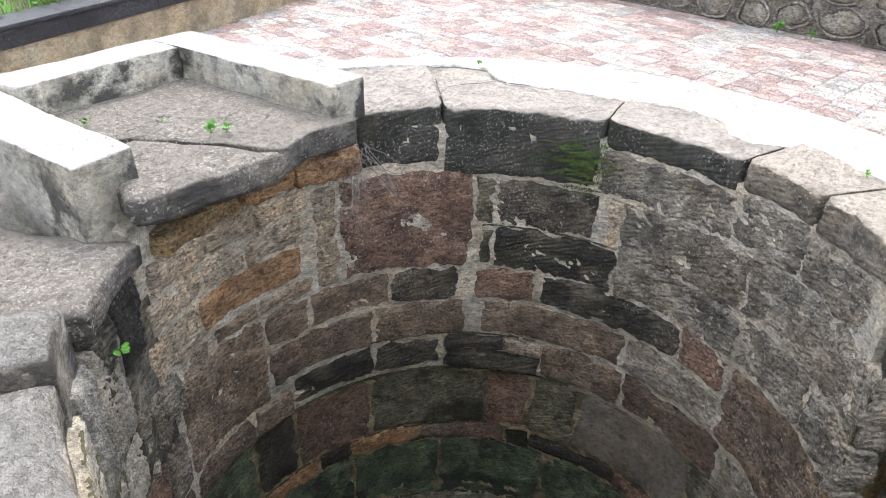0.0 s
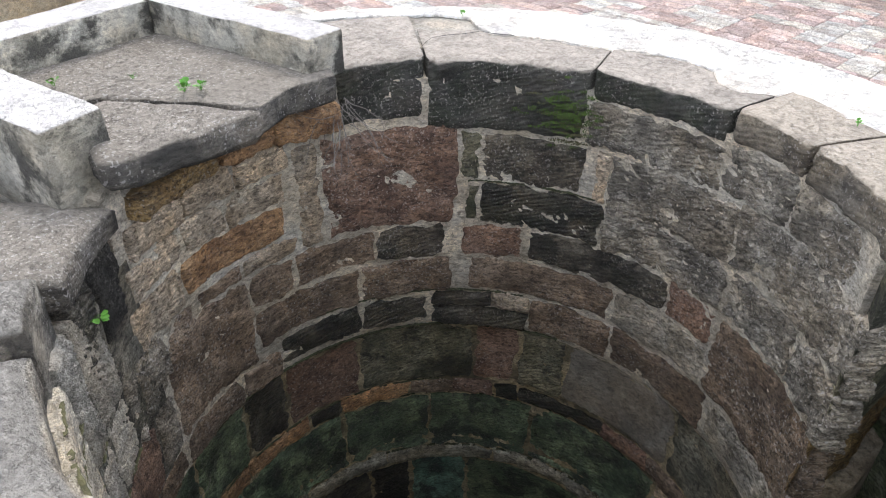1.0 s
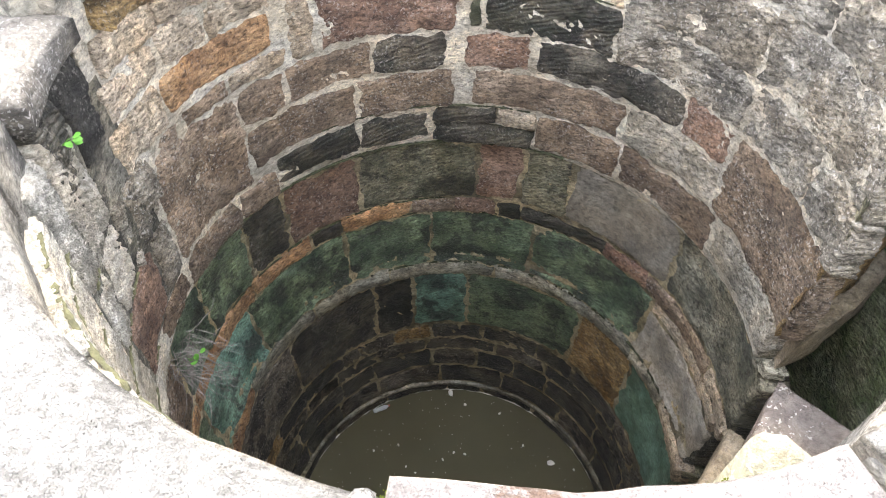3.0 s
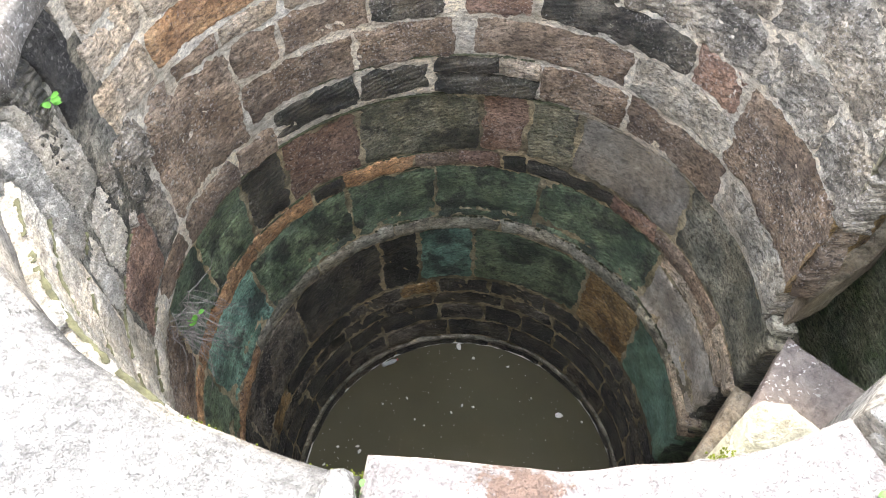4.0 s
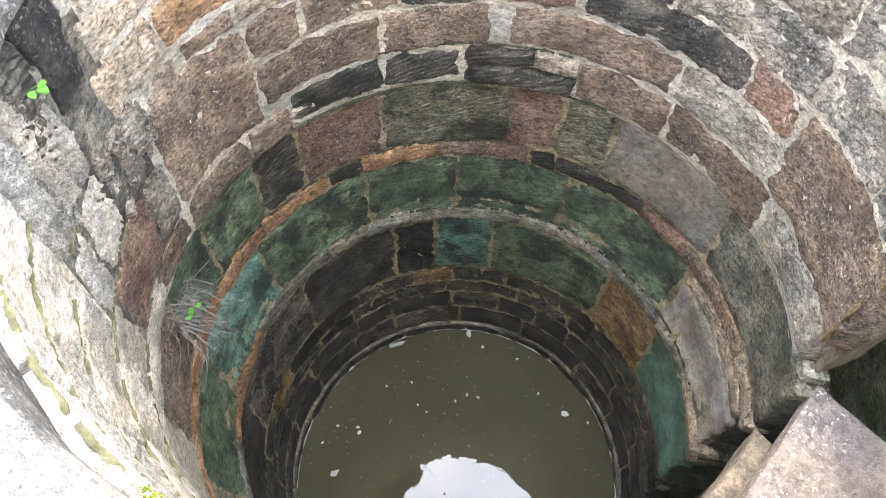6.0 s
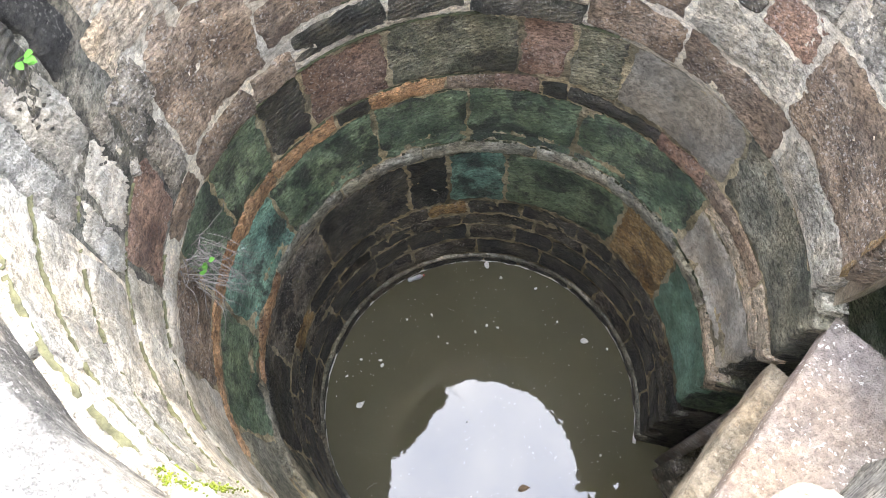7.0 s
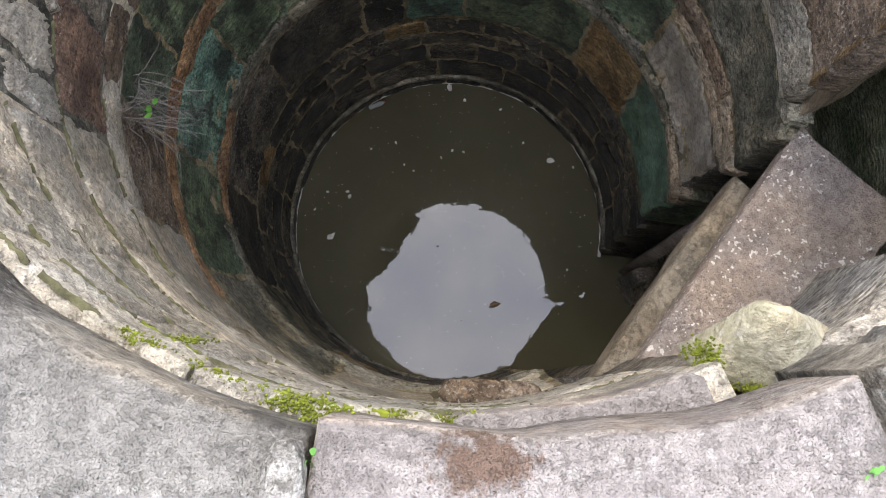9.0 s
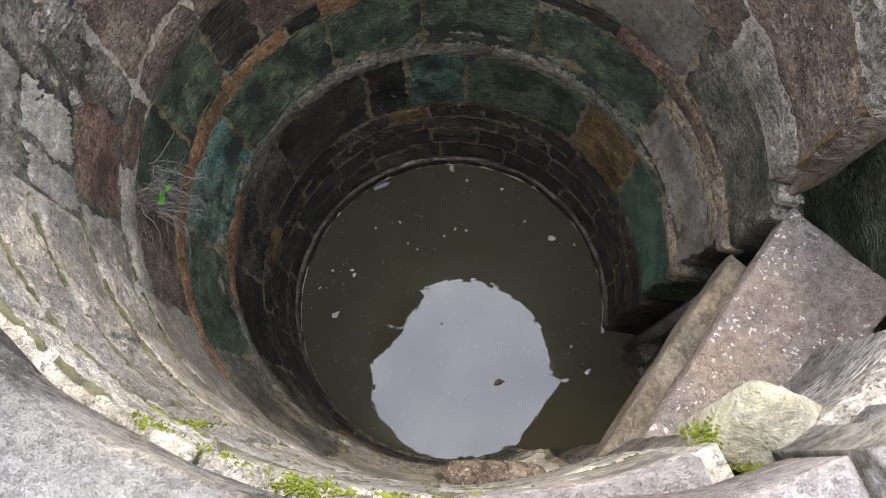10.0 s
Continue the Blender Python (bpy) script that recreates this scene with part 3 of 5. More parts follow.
def rock_mesh(name, centre, size, mat, seed=0, sub=3, amp=0.16, flat=0.0, peak=0.0):
    bm = bmesh.new()
    bmesh.ops.create_icosphere(bm, subdivisions=sub, radius=1.0)
    off = Vector((seed * 5.1, seed * 2.3, seed))
    for v in bm.verts:
        p = v.co.copy()
        # push towards a box, then break the facets
        mx = max(abs(p.x), abs(p.y), abs(p.z))
        p = p.lerp(p / mx * 0.86, 0.55)
        p += v.co * amp * (noise.noise(v.co * 1.4 + off) + 0.5 * noise.noise(v.co * 3.7 + off))
        if peak and p.z > 0:
            s = 1 - peak * p.z
            p.x, p.y = p.x * s, p.y * s
        v.co = Vector(centre) + Vector((p.x * size[0], p.y * size[1], p.z * size[2]))
    me = bpy.data.meshes.new(name)
    bm.to_mesh(me)
    bm.free()
    me.materials.append(mat)
    me.polygons.foreach_set("use_smooth", [True] * len(me.polygons))
    return me


def tube(verts, faces, pts, r0, r1, n=5):
    base = None
    for i, p in enumerate(pts):
        d = (pts[min(i + 1, len(pts) - 1)] - pts[max(i - 1, 0)]).normalized()
        s = d.cross(Vector((0.3, 0.2, 0.93))).normalized()
        t = d.cross(s)
        r = r0 + (r1 - r0) * i / (len(pts) - 1)
        cur = []
        for k in range(n):
            a = 2 * math.pi * k / n
            cur.append(len(verts))
            verts.append(p + s * math.cos(a) * r + t * math.sin(a) * r)
        if base:
            faces += [(base[k], base[(k + 1) % n], cur[(k + 1) % n], cur[k]) for k in range(n)]
        base = cur
    faces.append(tuple(base))


# ---- the well's lining: mortar behind, stones in front ----
TH0, TH1 = -1.5, 296
wall = tagged(new("well_wall", ring_shell("well_wall", TH0, TH1, list(np.linspace(-1.2, 0.1, 28)), lambda z: RW(z) + 0.0082, 1.4, MORTAR, amp=0.006)),
              "round well lining of mixed grey and brown stones in pale lime mortar", "well wall", kind="structure")
part("upper_mortar", ring_shell("upper_mortar", TH0, 176.5, list(np.linspace(0.1, 0.4, 10)), lambda z: RW(z) + 0.0082, 1.4, MORTAR, amp=0.004), wall)
low = tagged(new("well_wall_lower", ring_shell("well_wall_lower", TH0 - 1, TH1, list(np.linspace(-4.7, -1.2, 60)), lambda z: RW(z) + 0.007, 1.4, MORTAR_LOW, amp=0.004)),
             "damp lower well lining of dark stones green with algae", "well wall", kind="structure")

part("dark_joint", ring_shell("dark_joint", 174, 203.5, list(np.linspace(-1.0, 0.1, 30)), lambda z: RW(z) + 0.006, 1.39, STONE["u"], n=60, amp=0.006), wall, "dirty dark mortar in open joints")

# far side, from the rim down
course(wall, 0.00, 0.46, [132, 125.5, 93.5], "lr", rough=0.018)
course(wall, 0.20, 0.42, [93.2, 88.5, 65], "md", rough=0.014)
course(wall, 0.00, 0.2, [92, 88.5, 59.5], "mk", rough=0.016, wedge=(0.0, 0.0))
course(wall, 0.42, 0.60, [66, 36.5], "g", rough=0.016, gap=0.0045, wob=0.026)
course(wall, 0.44, 0.62, [36.2, 19.5, 3], "gg", rough=0.016, gap=0.0045, wob=0.026)
course(wall, 0.19, 0.42, [63, 59.8, 29.8], "lg", rough=0.018, gap=0.0045, wob=0.026)
course(wall, 0.00, 0.19, [59.3, 28], "g", rough=0.02, gap=0.0045, wob=0.026)
course(wall, 0.21, 0.44, [29.5, -6], "g", rough=0.022, gap=0.0045, wob=0.026)
course(wall, 0.01, 0.21, [27.6, 9, -6.5], "gg", rough=0.02, gap=0.0045, wob=0.026)
course(wall, -0.18, 0.00, [146, 134, 113, 96], "bbd", rough=0.012)
course(wall, -0.17, 0.00, [93, 77, 41, 28], "rdr", rough=0.012)
course(wall, -0.36, 0.00, [27.5, -6], "b", rough=0.014, gap=0.006)
course(wall, -0.17, -0.02, [95.5, 93.3], "m", proud=-0.004)
course(wall, -0.385, -0.18, [146, 118, 94], "bb", rough=0.012)
course(wall, -0.365, -0.17, [90.5, 53.5, 28], "bh", rough=0.012)
course(wall, -0.57, -0.365, [74.5, 52.5, 24], "bb", rough=0.014)
course(wall, -0.55, -0.365, [23.5, -3.8], "h", rough=0.012)
course(wall, -0.585, -0.53, [-3.8, -7], "q", rough=0.02, proud=-0.02)
# thin black ledge stones that stand out
course(wall, -0.45, -0.37, [99.5, 84, 74.5], "kl", proud=0.03, rough=0.02, gap=0.004)
course(wall, -0.55, -0.455, [99.5, 74.5], "k", proud=0.045, rough=0.024, gap=0.004)
# left of it
course(wall, 0.5, 0.6, [172, 150, 137, 120.5], "yoo", proud=0.09, rough=0.012, depth=0.2)
course(wall, 0.375, 0.5, [174, 159, 146, 133], "lll", proud=0.03, rough=0.016, depth=0.12)
course(wall, 0.24, 0.375, [176, 160, 149, 133.5], "lll", rough=0.02)
# near-black stones: the darkness of an open crevice put into their colour
course(wall, 0.25, 0.53, [195, 186, 177], "kK", proud=0.006, rough=0.02)
course(wall, 0.09, 0.24, [162, 134.5], "o", rough=0.014)
course(wall, 0.075, 0.245, [178, 162.5], "l", rough=0.024)
course(wall, 0.005, 0.085, [160, 147, 133], "bl", rough=0.01)
course(wall, -0.1, 0.07, [181, 170.5, 160.5], "gb", rough=0.024)
course(wall, -0.43, 0.0, [172, 146.3], "b", rough=0.016)
course(wall, -0.6, -0.43, [172, 152, 140], "bb", rough=0.012)
course(wall, -0.55, -0.39, [140, 118, 100], "kk", proud=0.006, rough=0.016)
# towards the near side: long chiselled blocks
course(wall, 0.1, 0.5, [205, 196.5, 186], "cc", rough=0.012)
course(wall, 0.3, 0.47, [205, 228, 251, 272, 294], "vvvP", rough=0.005)
course(wall, 0.1, 0.3, [205, 219, 240, 262, 295], "vvvv", rough=0.009)
course(wall, -0.16, 0.1, [186, 196, 204], "cc", rough=0.012)
course(wall, -0.16, 0.1, [204, 226, 248, 270, 295], "vvvv", rough=0.009)
course(wall, -0.16, 0.1, [172, 181, 186], "gg", rough=0.03)
course(wall, -0.43, -0.16, [172, 180, 199, 222, 246, 271, 295], "grvvvv", rough=0.011)
course(wall, -0.57, -0.43, [172, 188, 210, 236, 260, 295], "bvvvv", rough=0.016)

# below the step: green and black courses
g2 = dict(gap=0.012, rough=0.009)
course(low, -0.958, -0.58, [187, 170, 152.5, 140, 119, 88, 76, 63, 31, -8.6], "nnkrmrmfe", **g2)
course(low, -0.958, -0.58, [187, 208, 232, 258, 295], "bvvv", **g2)
course(low, -1.055, -0.96, [187, 154, 134, 125, 105, 93, 82, 75, 50, 36, 8, -7.6], "ookobrkkrbl", gap=0.004, rough=0.012, proud=0.014)
course(low, -1.055, -0.96, [187, 222, 260, 295], "ovv", gap=0.007, rough=0.008)
course(low, -1.125, -1.06, [32, 14, -2.8], "ll", gap=0.003, rough=0.008, proud=0.008)
course(low, -1.39, -1.057, [187, 158, 125, 100, 70, 32], "tnnnn", **g2)
course(low, -1.39, -1.13, [32, -4.4], "f", **g2)
course(low, -1.39, -1.057, [187, 215, 247, 270, 295], "nevv", **g2)
course(low, -1.485, -1.395, [-7.6, 13, 30, 48, 80, 113, 140, 170, 200, 230, 262, 295], "lqqqqqqoqqq", gap=0.004, rough=0.014, proud=0.012)
course(low, -1.97, -1.49, [187, 151, 119, 106, 88, 50, 28, -5.6], "dkktnyT", **g2)
course(low, -1.97, -1.49, [187, 214, 240, 268, 295], "kmhh", **g2)
rnd = random.Random(7)
for z0, z1, tints in ((-2.125, -1.985, "kkyd"), (-2.25, -2.13, "kdk"), (-2.44, -2.255, "kkd"), (-2.64, -2.45, "kdk"), (-3.1, -2.67, "kkd")):
    angles = [-7.5]
    while angles[-1] < 272:
        angles.append(angles[-1] + rnd.uniform(13, 27))
    angles.append(295)
    course(low, z0, z1, angles, [rnd.choice(tints) for _ in angles], gap=0.005, rough=0.012, proud=0.003)
course(low, -2.668, -2.642, [-7.5, 40, 92, 150, 205, 250, 295], "qqqqqq", gap=0.0, rough=0.008, proud=0.02)
# dark, wet ends of the courses, running back into the side pit
for k0, k1, a, l, d in ((-0.95, -0.6, -8.3, "k", 0.1), (-1.06, -0.965, -7.2, "k", 0.2), (-1.385, -1.07, -4.9, "k", 0.4), (-1.48, -1.395, -7.2, "m", 0.3),
                        (-1.96, -1.5, -5.4, "n", 0.5), (-2.24, -1.98, -7.2, "k", 0.42), (-2.63, -2.25, -6.8, "k", 0.36), (-3.2, -2.65, -7.4, "k", 0.4)):
    SEED[0] += 1
    part("end_stone", block_mesh("end_stone", a, a + 5, H(k0), H(k1), STONE[l], seed=SEED[0], depth=d, rough=0.012, proud=-0.022, gap=0.002, cell=0.03), low)

# ---- the rim: a broad ring of masonry, coping stones and a limewashed band ----
rim = tagged(new("well_rim", ring_shell("well_rim", 11, 172, [-0.3, 0.0, 0.2, 0.4, 0.487], lambda z: 1.47, 2.1, CEMENT, n=90, amp=0.003)),
             "broad raised masonry rim of the well with grey cement top", "well rim", kind="structure")


part("rim_core", ring_shell("rim_core", 172.2, 303, [-0.3, 0.0, 0.12, 0.2], lambda z: 1.42, 2.09, CEMENT, n=60, amp=0.003), rim)


def coping(th0, th1, z0, z1, letter, depth, **kw):
    SEED[0] += 1
    me = block_mesh("coping_stone", th0, th1, z0, z1, STONE[letter], seed=SEED[0], depth=depth, cell=0.02, chip=0.005, wob=0.007, **kw)
    return part("coping_stone", me, rim)


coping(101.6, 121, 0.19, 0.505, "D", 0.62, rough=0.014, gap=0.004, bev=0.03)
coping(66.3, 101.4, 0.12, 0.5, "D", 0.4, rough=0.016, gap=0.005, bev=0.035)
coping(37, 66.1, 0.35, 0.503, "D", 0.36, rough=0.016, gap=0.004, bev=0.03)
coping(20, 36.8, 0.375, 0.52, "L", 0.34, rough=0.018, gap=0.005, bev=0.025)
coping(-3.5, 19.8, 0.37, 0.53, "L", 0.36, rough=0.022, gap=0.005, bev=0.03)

EDGE_TH = [-4, 10, 24, 35, 42, 46, 49, 58, 66, 72, 78, 88, 90, 92, 97, 110, 124]
EDGE_R = [1.66, 1.64, 1.6, 1.63, 1.47, 1.5, 1.63, 1.67, 1.6, 1.6, 1.63, 1.66, 1.7, 1.9, 1.95, 1.96, 1.98]


def band_mesh():
    verts, faces, n = [], [], 200
    prof = ((0.0, 0.0), (0.004, 0.014), (0.06, 0.017), (0.3, 0.018), (0.7, 0.016), (0.97, 0.012), (1.0, -0.01), (1.0, -0.25), (1.0, -0.5))
    for i in range(n + 1):
        th = 11 + 113 * i / n
        ri = float(np.interp(th, EDGE_TH, EDGE_R)) + 0.012 * noise.noise(Vector((th * 0.7, 3, 1))) + 0.014 * noise.noise(Vector((th * 0.17, 0, 1)))
        for s, dz in prof:
            verts.append(jit(polar(th, ri + (2.112 - ri) * s, 0.49 + dz), 0.003, 5))
    k = len(prof)
    for i in range(n):
        for j in range(k - 1):
            a = i * k + j
            faces.append((a, a + k, a + k + 1, a + 1))
    return mesh_of("painted_band", verts, faces, LIMEWASH)


part("painted_band", band_mesh(), rim, "peeling white limewash band")


def crack_mesh():
    """A dark, open crack across the cement top."""
    pts = [(101.5, 1.31), (101.8, 1.42), (100.5, 1.5), (99, 1.57), (96, 1.61), (93, 1.63), (90, 1.68), (88, 1.65), (84, 1.635)]
    verts, faces = [], []
    for i, (th, r) in enumerate(pts):
        w = 0.0015 + 0.0015 * ((i * 7) % 3)
        p = polar(th, r, 0.503)
        verts += [p + Vector((0, -w, 0)), p + Vector((0, w, 0.001))]
    for i in range(len(pts) - 1):
        a = 2 * i
        faces.append((a, a + 1, a + 3, a + 2))
    return mesh_of("crack", verts, faces, STONE["k"])


part("crack", crack_mesh(), rim)

# near side: big weathered slabs
def arc_slab(name, th0, th1, r0, r1, z0, z1, mat, amp=0.01, bev=0.03, n_th=None, n_r=9, tilt=0.0, seed=0, skew=(0.0, 0.0), flare=0.0):
    """A slab that follows the rim: uneven top, worn edge."""
    n_th = n_th or max(6, int(radians(th1 - th0) * 1.5 / 0.06))
    off = Vector((seed * 4.1, seed * 1.3, seed))
    us = [0, 0.006, *np.linspace(0.03, 0.97, n_th), 0.994, 1]
    ss = [0, 0.015, 0.05, *np.linspace(0.1, 0.9, n_r), 0.97, 1]
    verts, idx, faces = [], {}, []
    for i, u in enumerate(us):
        for j, s in enumerate(ss):
            for side in (0, 1):
                th, r = th0 + (th1 - th0) * u + (skew[0] + (skew[1] - skew[0]) * u) * (1 - s), r0 + flare * u * u + (r1 - r0 - flare * u * u) * s
                dw = min(s * (r1 - r0), (1 - s) * (r1 - r0), u * radians(th1 - th0) * 1.5, (1 - u) * radians(th1 - th0) * 1.5)
                drop = bev * max(0.0, 1 - dw / (bev * 1.4)) ** 2
                z = (z1 + tilt * s - drop) if side else (z0 + drop * 0.5)
                p = polar(th, r, z)
                q = p + off
                e = noise.noise(q * 4) + 0.5 * noise.noise(q * 11)
                p.z += amp * e * (1 if side else 0.3)
                edge = max(0.0, 1 - dw / 0.05)
                p += Vector((p.x, p.y, 0)).normalized() * edge * 0.012 * noise.noise(q * 7)
                idx[i, j, side] = len(verts)
                verts.append(p)
    a, b = len(us), len(ss)
    for i in range(a - 1):
        for j in range(b - 1):
            faces.append((idx[i, j, 1], idx[i, j + 1, 1], idx[i + 1, j + 1, 1], idx[i + 1, j, 1]))
            faces.append((idx[i, j, 0], idx[i + 1, j, 0], idx[i + 1, j + 1, 0], idx[i, j + 1, 0]))
    for i in range(a - 1):
        faces.append((idx[i, 0, 0], idx[i, 0, 1], idx[i + 1, 0, 1], idx[i + 1, 0, 0]))
        faces.append((idx[i, b - 1, 1], idx[i, b - 1, 0], idx[i + 1, b - 1, 0], idx[i + 1, b - 1, 1]))
    for j in range(b - 1):
        faces.append((idx[0, j, 1], idx[0, j, 0], idx[0, j + 1, 0], idx[0, j + 1, 1]))
        faces.append((idx[a - 1, j, 0], idx[a - 1, j, 1], idx[a - 1, j + 1, 1], idx[a - 1, j + 1, 0]))
    return mesh_of(name, verts, faces, mat)


part("rim_slab", arc_slab("rim_slab", 208, 263, 1.325, 2.08, 0.15, 0.39, STONE["W"], amp=0.022, bev=0.06, seed=1), rim, "grey-white weathered rim slab")
part("rim_slab", arc_slab("rim_slab", 264.2, 296.3, 1.305, 2.08, 0.15, 0.4, STONE["P"], amp=0.007, bev=0.022, seed=2, skew=(-0.6, 3.2), flare=0.065), rim, "pinkish rim slab with a rusty stain")
part("rim_slab", arc_slab("rim_slab", 297, 306, 1.4, 2.08, 0.06, 0.39, STONE["W"], amp=0.02, bev=0.03, seed=3, skew=(3.4, 3.0)), rim)
part("filler_stone", rock_mesh("filler_stone", polar(262.3, 1.41, 0.385), (0.036, 0.075, 0.04), STONE["x"], 4, 2, 0.2), rim)
# near left block with a mossy inner face, and the sunken slab beside the trough
part("rim_block", arc_slab("rim_block", 197, 207.6, 1.32, 2.05, 0.0, 0.45, STONE["W"], amp=0.02, bev=0.035, seed=5), rim)
part("sunken_slab", arc_slab("sunken_slab", 176.5, 196.6, 1.255, 2.0, 0.26, 0.395, STONE["S"], amp=0.02, bev=0.04, seed=6), rim, "dark-sided rim slab set lower than its neighbours")

# ---- trough on the rim: two floor slabs, three plastered walls ----
TU, TV = Vector((-0.866, 0.5)), Vector((0.5, 0.866))


def tr(u, v):
    p = TU * u + TV * v
    return (p.x, p.y)


trough = tagged(new("water_trough"), "plastered water trough with whitewashed walls and black mould inside", "trough")
trough.location = (*tr(1.6, 0), 0.4)
inv = Matrix.Translation((-trough.location.x, -trough.location.y, -trough.location.z))


def trough_part(name, me, label=""):
    me.transform(inv)
    return part(name, me, trough, label)


trough_part("floor_slab", slab_mesh("floor_slab", [tr(1.6, -0.46), tr(1.115, -0.57), tr(1.06, -0.5), tr(0.985, 0.0), tr(0.985, 0.04), tr(1.3, -0.1), tr(1.56, -0.24)], 0.415, 0.548, STONE["S"], amp=0.012, bev=0.035), "dark-sided overhanging stone slab with a paler top")
trough_part("floor_slab", slab_mesh("floor_slab", [tr(2.1, -0.5), tr(1.62, -0.46), tr(1.575, -0.235), tr(1.31, -0.09), tr(1.01, 0.05), tr(1.045, 0.25), tr(0.99, 0.48), tr(1.1, 0.56), tr(2.1, 0.5)], 0.42, 0.548, STONE["S"], amp=0.008, bev=0.018), "dark-sided overhanging stone slab with a paler top")
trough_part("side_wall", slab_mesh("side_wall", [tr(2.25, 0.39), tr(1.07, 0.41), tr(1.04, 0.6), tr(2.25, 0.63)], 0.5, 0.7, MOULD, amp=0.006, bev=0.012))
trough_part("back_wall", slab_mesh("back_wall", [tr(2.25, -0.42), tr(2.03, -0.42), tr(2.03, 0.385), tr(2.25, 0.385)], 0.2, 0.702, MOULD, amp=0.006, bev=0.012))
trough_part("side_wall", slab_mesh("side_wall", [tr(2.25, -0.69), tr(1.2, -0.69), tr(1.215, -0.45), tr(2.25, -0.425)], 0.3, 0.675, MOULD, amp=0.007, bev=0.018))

# ---- side pit on the right, closed behind ----
pit = tagged(new("side_pit_wall", ring_shell("side_pit_wall", -66, 20, list(np.linspace(-4.7, 0.46, 30)), lambda z: 1.95, 2.1, STONE["p"], n=40, amp=0.02)),
             "dark algae-covered back wall of the side pit", "pit wall", kind="structure")


def jamb_mesh(name, z0, z1, mat, shift=0.0, th_in=-5.5, lead=26, n=14, m=12, amp=0.018, r0=1.3):
    """The cut end of the lining: a rough upright face that runs outwards from the well."""
    verts, faces = [], []
    for i in range(n + 1):
        r = r0 + 0.7 * i / n
        th = th_in + (r - r0) * lead
        for j in range(m + 1):
            z = z0 + (z1 - z0) * j / m
            p = polar(th, r, z) + Vector((0.7, -0.7, 0)) * shift
            verts.append(jit(p, amp, 8))
    back = len(verts)
    for i in range(n + 1):
        r = r0 + 0.7 * i / n
        for j in range(m + 1):
            verts.append(polar(th_in + (r - r0) * lead + 9, r + 0.08, z0 + (z1 - z0) * j / m))
    k = m + 1
    for i in range(n):
        for j in range(m):
            a = i * k + j
            faces.append((a, a + k, a + k + 1, a + 1))
            b = back + a
            faces.append((b, b + 1, b + k + 1, b + k))
    for i in range(n):
        for j in (0, m):
            a = i * k + j
            q = (a, a + k, back + a + k, back + a)
            faces.append(q if j else q[::-1])
    for j in range(m):
        for i in (0, n):
            a = i * k + j
            q = (a, a + 1, back + a + 1, back + a)
            faces.append(q if i else q[::-1])
    return mesh_of(name, verts, faces, mat)


part("jamb_stone", jamb_mesh("jamb_stone", -0.42, 0.36, STONE["m"]), pit)
part("jamb_stone", jamb_mesh("jamb_stone", -0.88, -0.43, STONE["y"], shift=-0.01, amp=0.03, n=30, m=20), pit)
part("jamb_ledge", jamb_mesh("jamb_ledge", -1.12, -0.885, BEAM, shift=0.03, amp=0.012, r0=1.36), pit)
part("jamb_stone", jamb_mesh("jamb_stone", -4.6, -1.125, STONE["p"], n=30, m=60, th_in=-0.5, r0=1.4), pit)
# near jamb under the rim
for k, (z0, z1, l) in enumerate(((0.0, 0.42, "W"), (-0.5, 0.0, "W"), (-1.1, -0.5, "g"), (-4.6, -1.1, "d"))):
    SEED[0] += 1
    me = arc_slab("jamb_block", 300.6, 304.5 + 1.5 * (k % 2), 1.37, 2.0, z0, z1 - 0.004, STONE[l], amp=0.02, bev=0.03, seed=20 + k)
    part("jamb_block", me, pit)

part("jamb_block", arc_slab("jamb_block", 304.6, 318, 1.365, 2.0, -0.42, 0.1, STONE["x"], amp=0.03, bev=0.04, seed=31, tilt=0.12, skew=(-1.5, 1.0)), pit, "streaked grey-white rough block")
part("jamb_block", arc_slab("jamb_block", 297, 304, 1.345, 2.0, -1.6, -0.14, STONE["g"], amp=0.02, bev=0.03, seed=32), pit)

CA, CC = Vector((math.cos(radians(-40)), math.sin(radians(-40)))), Vector((-math.sin(radians(-40)), math.cos(radians(-40))))


def pc(a, c):
    p = CA * a + CC * c
    return (p.x, p.y)


tagged(new("granite_slab", slab_mesh("granite_slab", [pc(1.262, 0.795), pc(1.187, 0.81), pc(1.238, 0.32), pc(1.306, -0.355), pc(1.33, -0.62), pc(1.82, -0.62), pc(1.775, 0.2), pc(1.72, 0.6), pc(1.72, 0.79)], -1.315, -1.2, GRANITE, amp=0.004, bev=0.012)),
       "pinkish granite slab with white lichen spots bridging the side pit", "stone slab")
tagged(new("stone_beam", slab_mesh("stone_beam", [pc(1.142, 0.53), pc(1.178, 0.05), pc(1.228, -0.43), pc(1.245, -0.62), pc(1.46, -0.62), pc(1.37, 0.52)], -1.5, -1.322, BEAM, amp=0.008, bev=0.022)),
       "worn buff stone beam under the granite slab", "stone beam")
# made wider than the visible beam, to keep sky out of the water's reflection
tagged(new("stone_beam", slab_mesh("stone_beam", [pc(1.3, 0.9), pc(1.34, -0.6), pc(1.85, -0.6), pc(1.8, 0.9)], -1.9, -1.53, STONE["k"], amp=0.012, bev=0.03)),
       "black wet stone beam deep in the side pit, widened to block the sky", "stone beam")
tagged(new("standing_stone", slab_mesh("standing_stone", [(1.37, -0.3), (1.43, -0.35), (1.53, -0.26), (1.48, -0.21)], -4.2, -2.4, STONE["P"], amp=0.01, bev=0.02)),
       "narrow pinkish stone standing in the side pit", "stone")
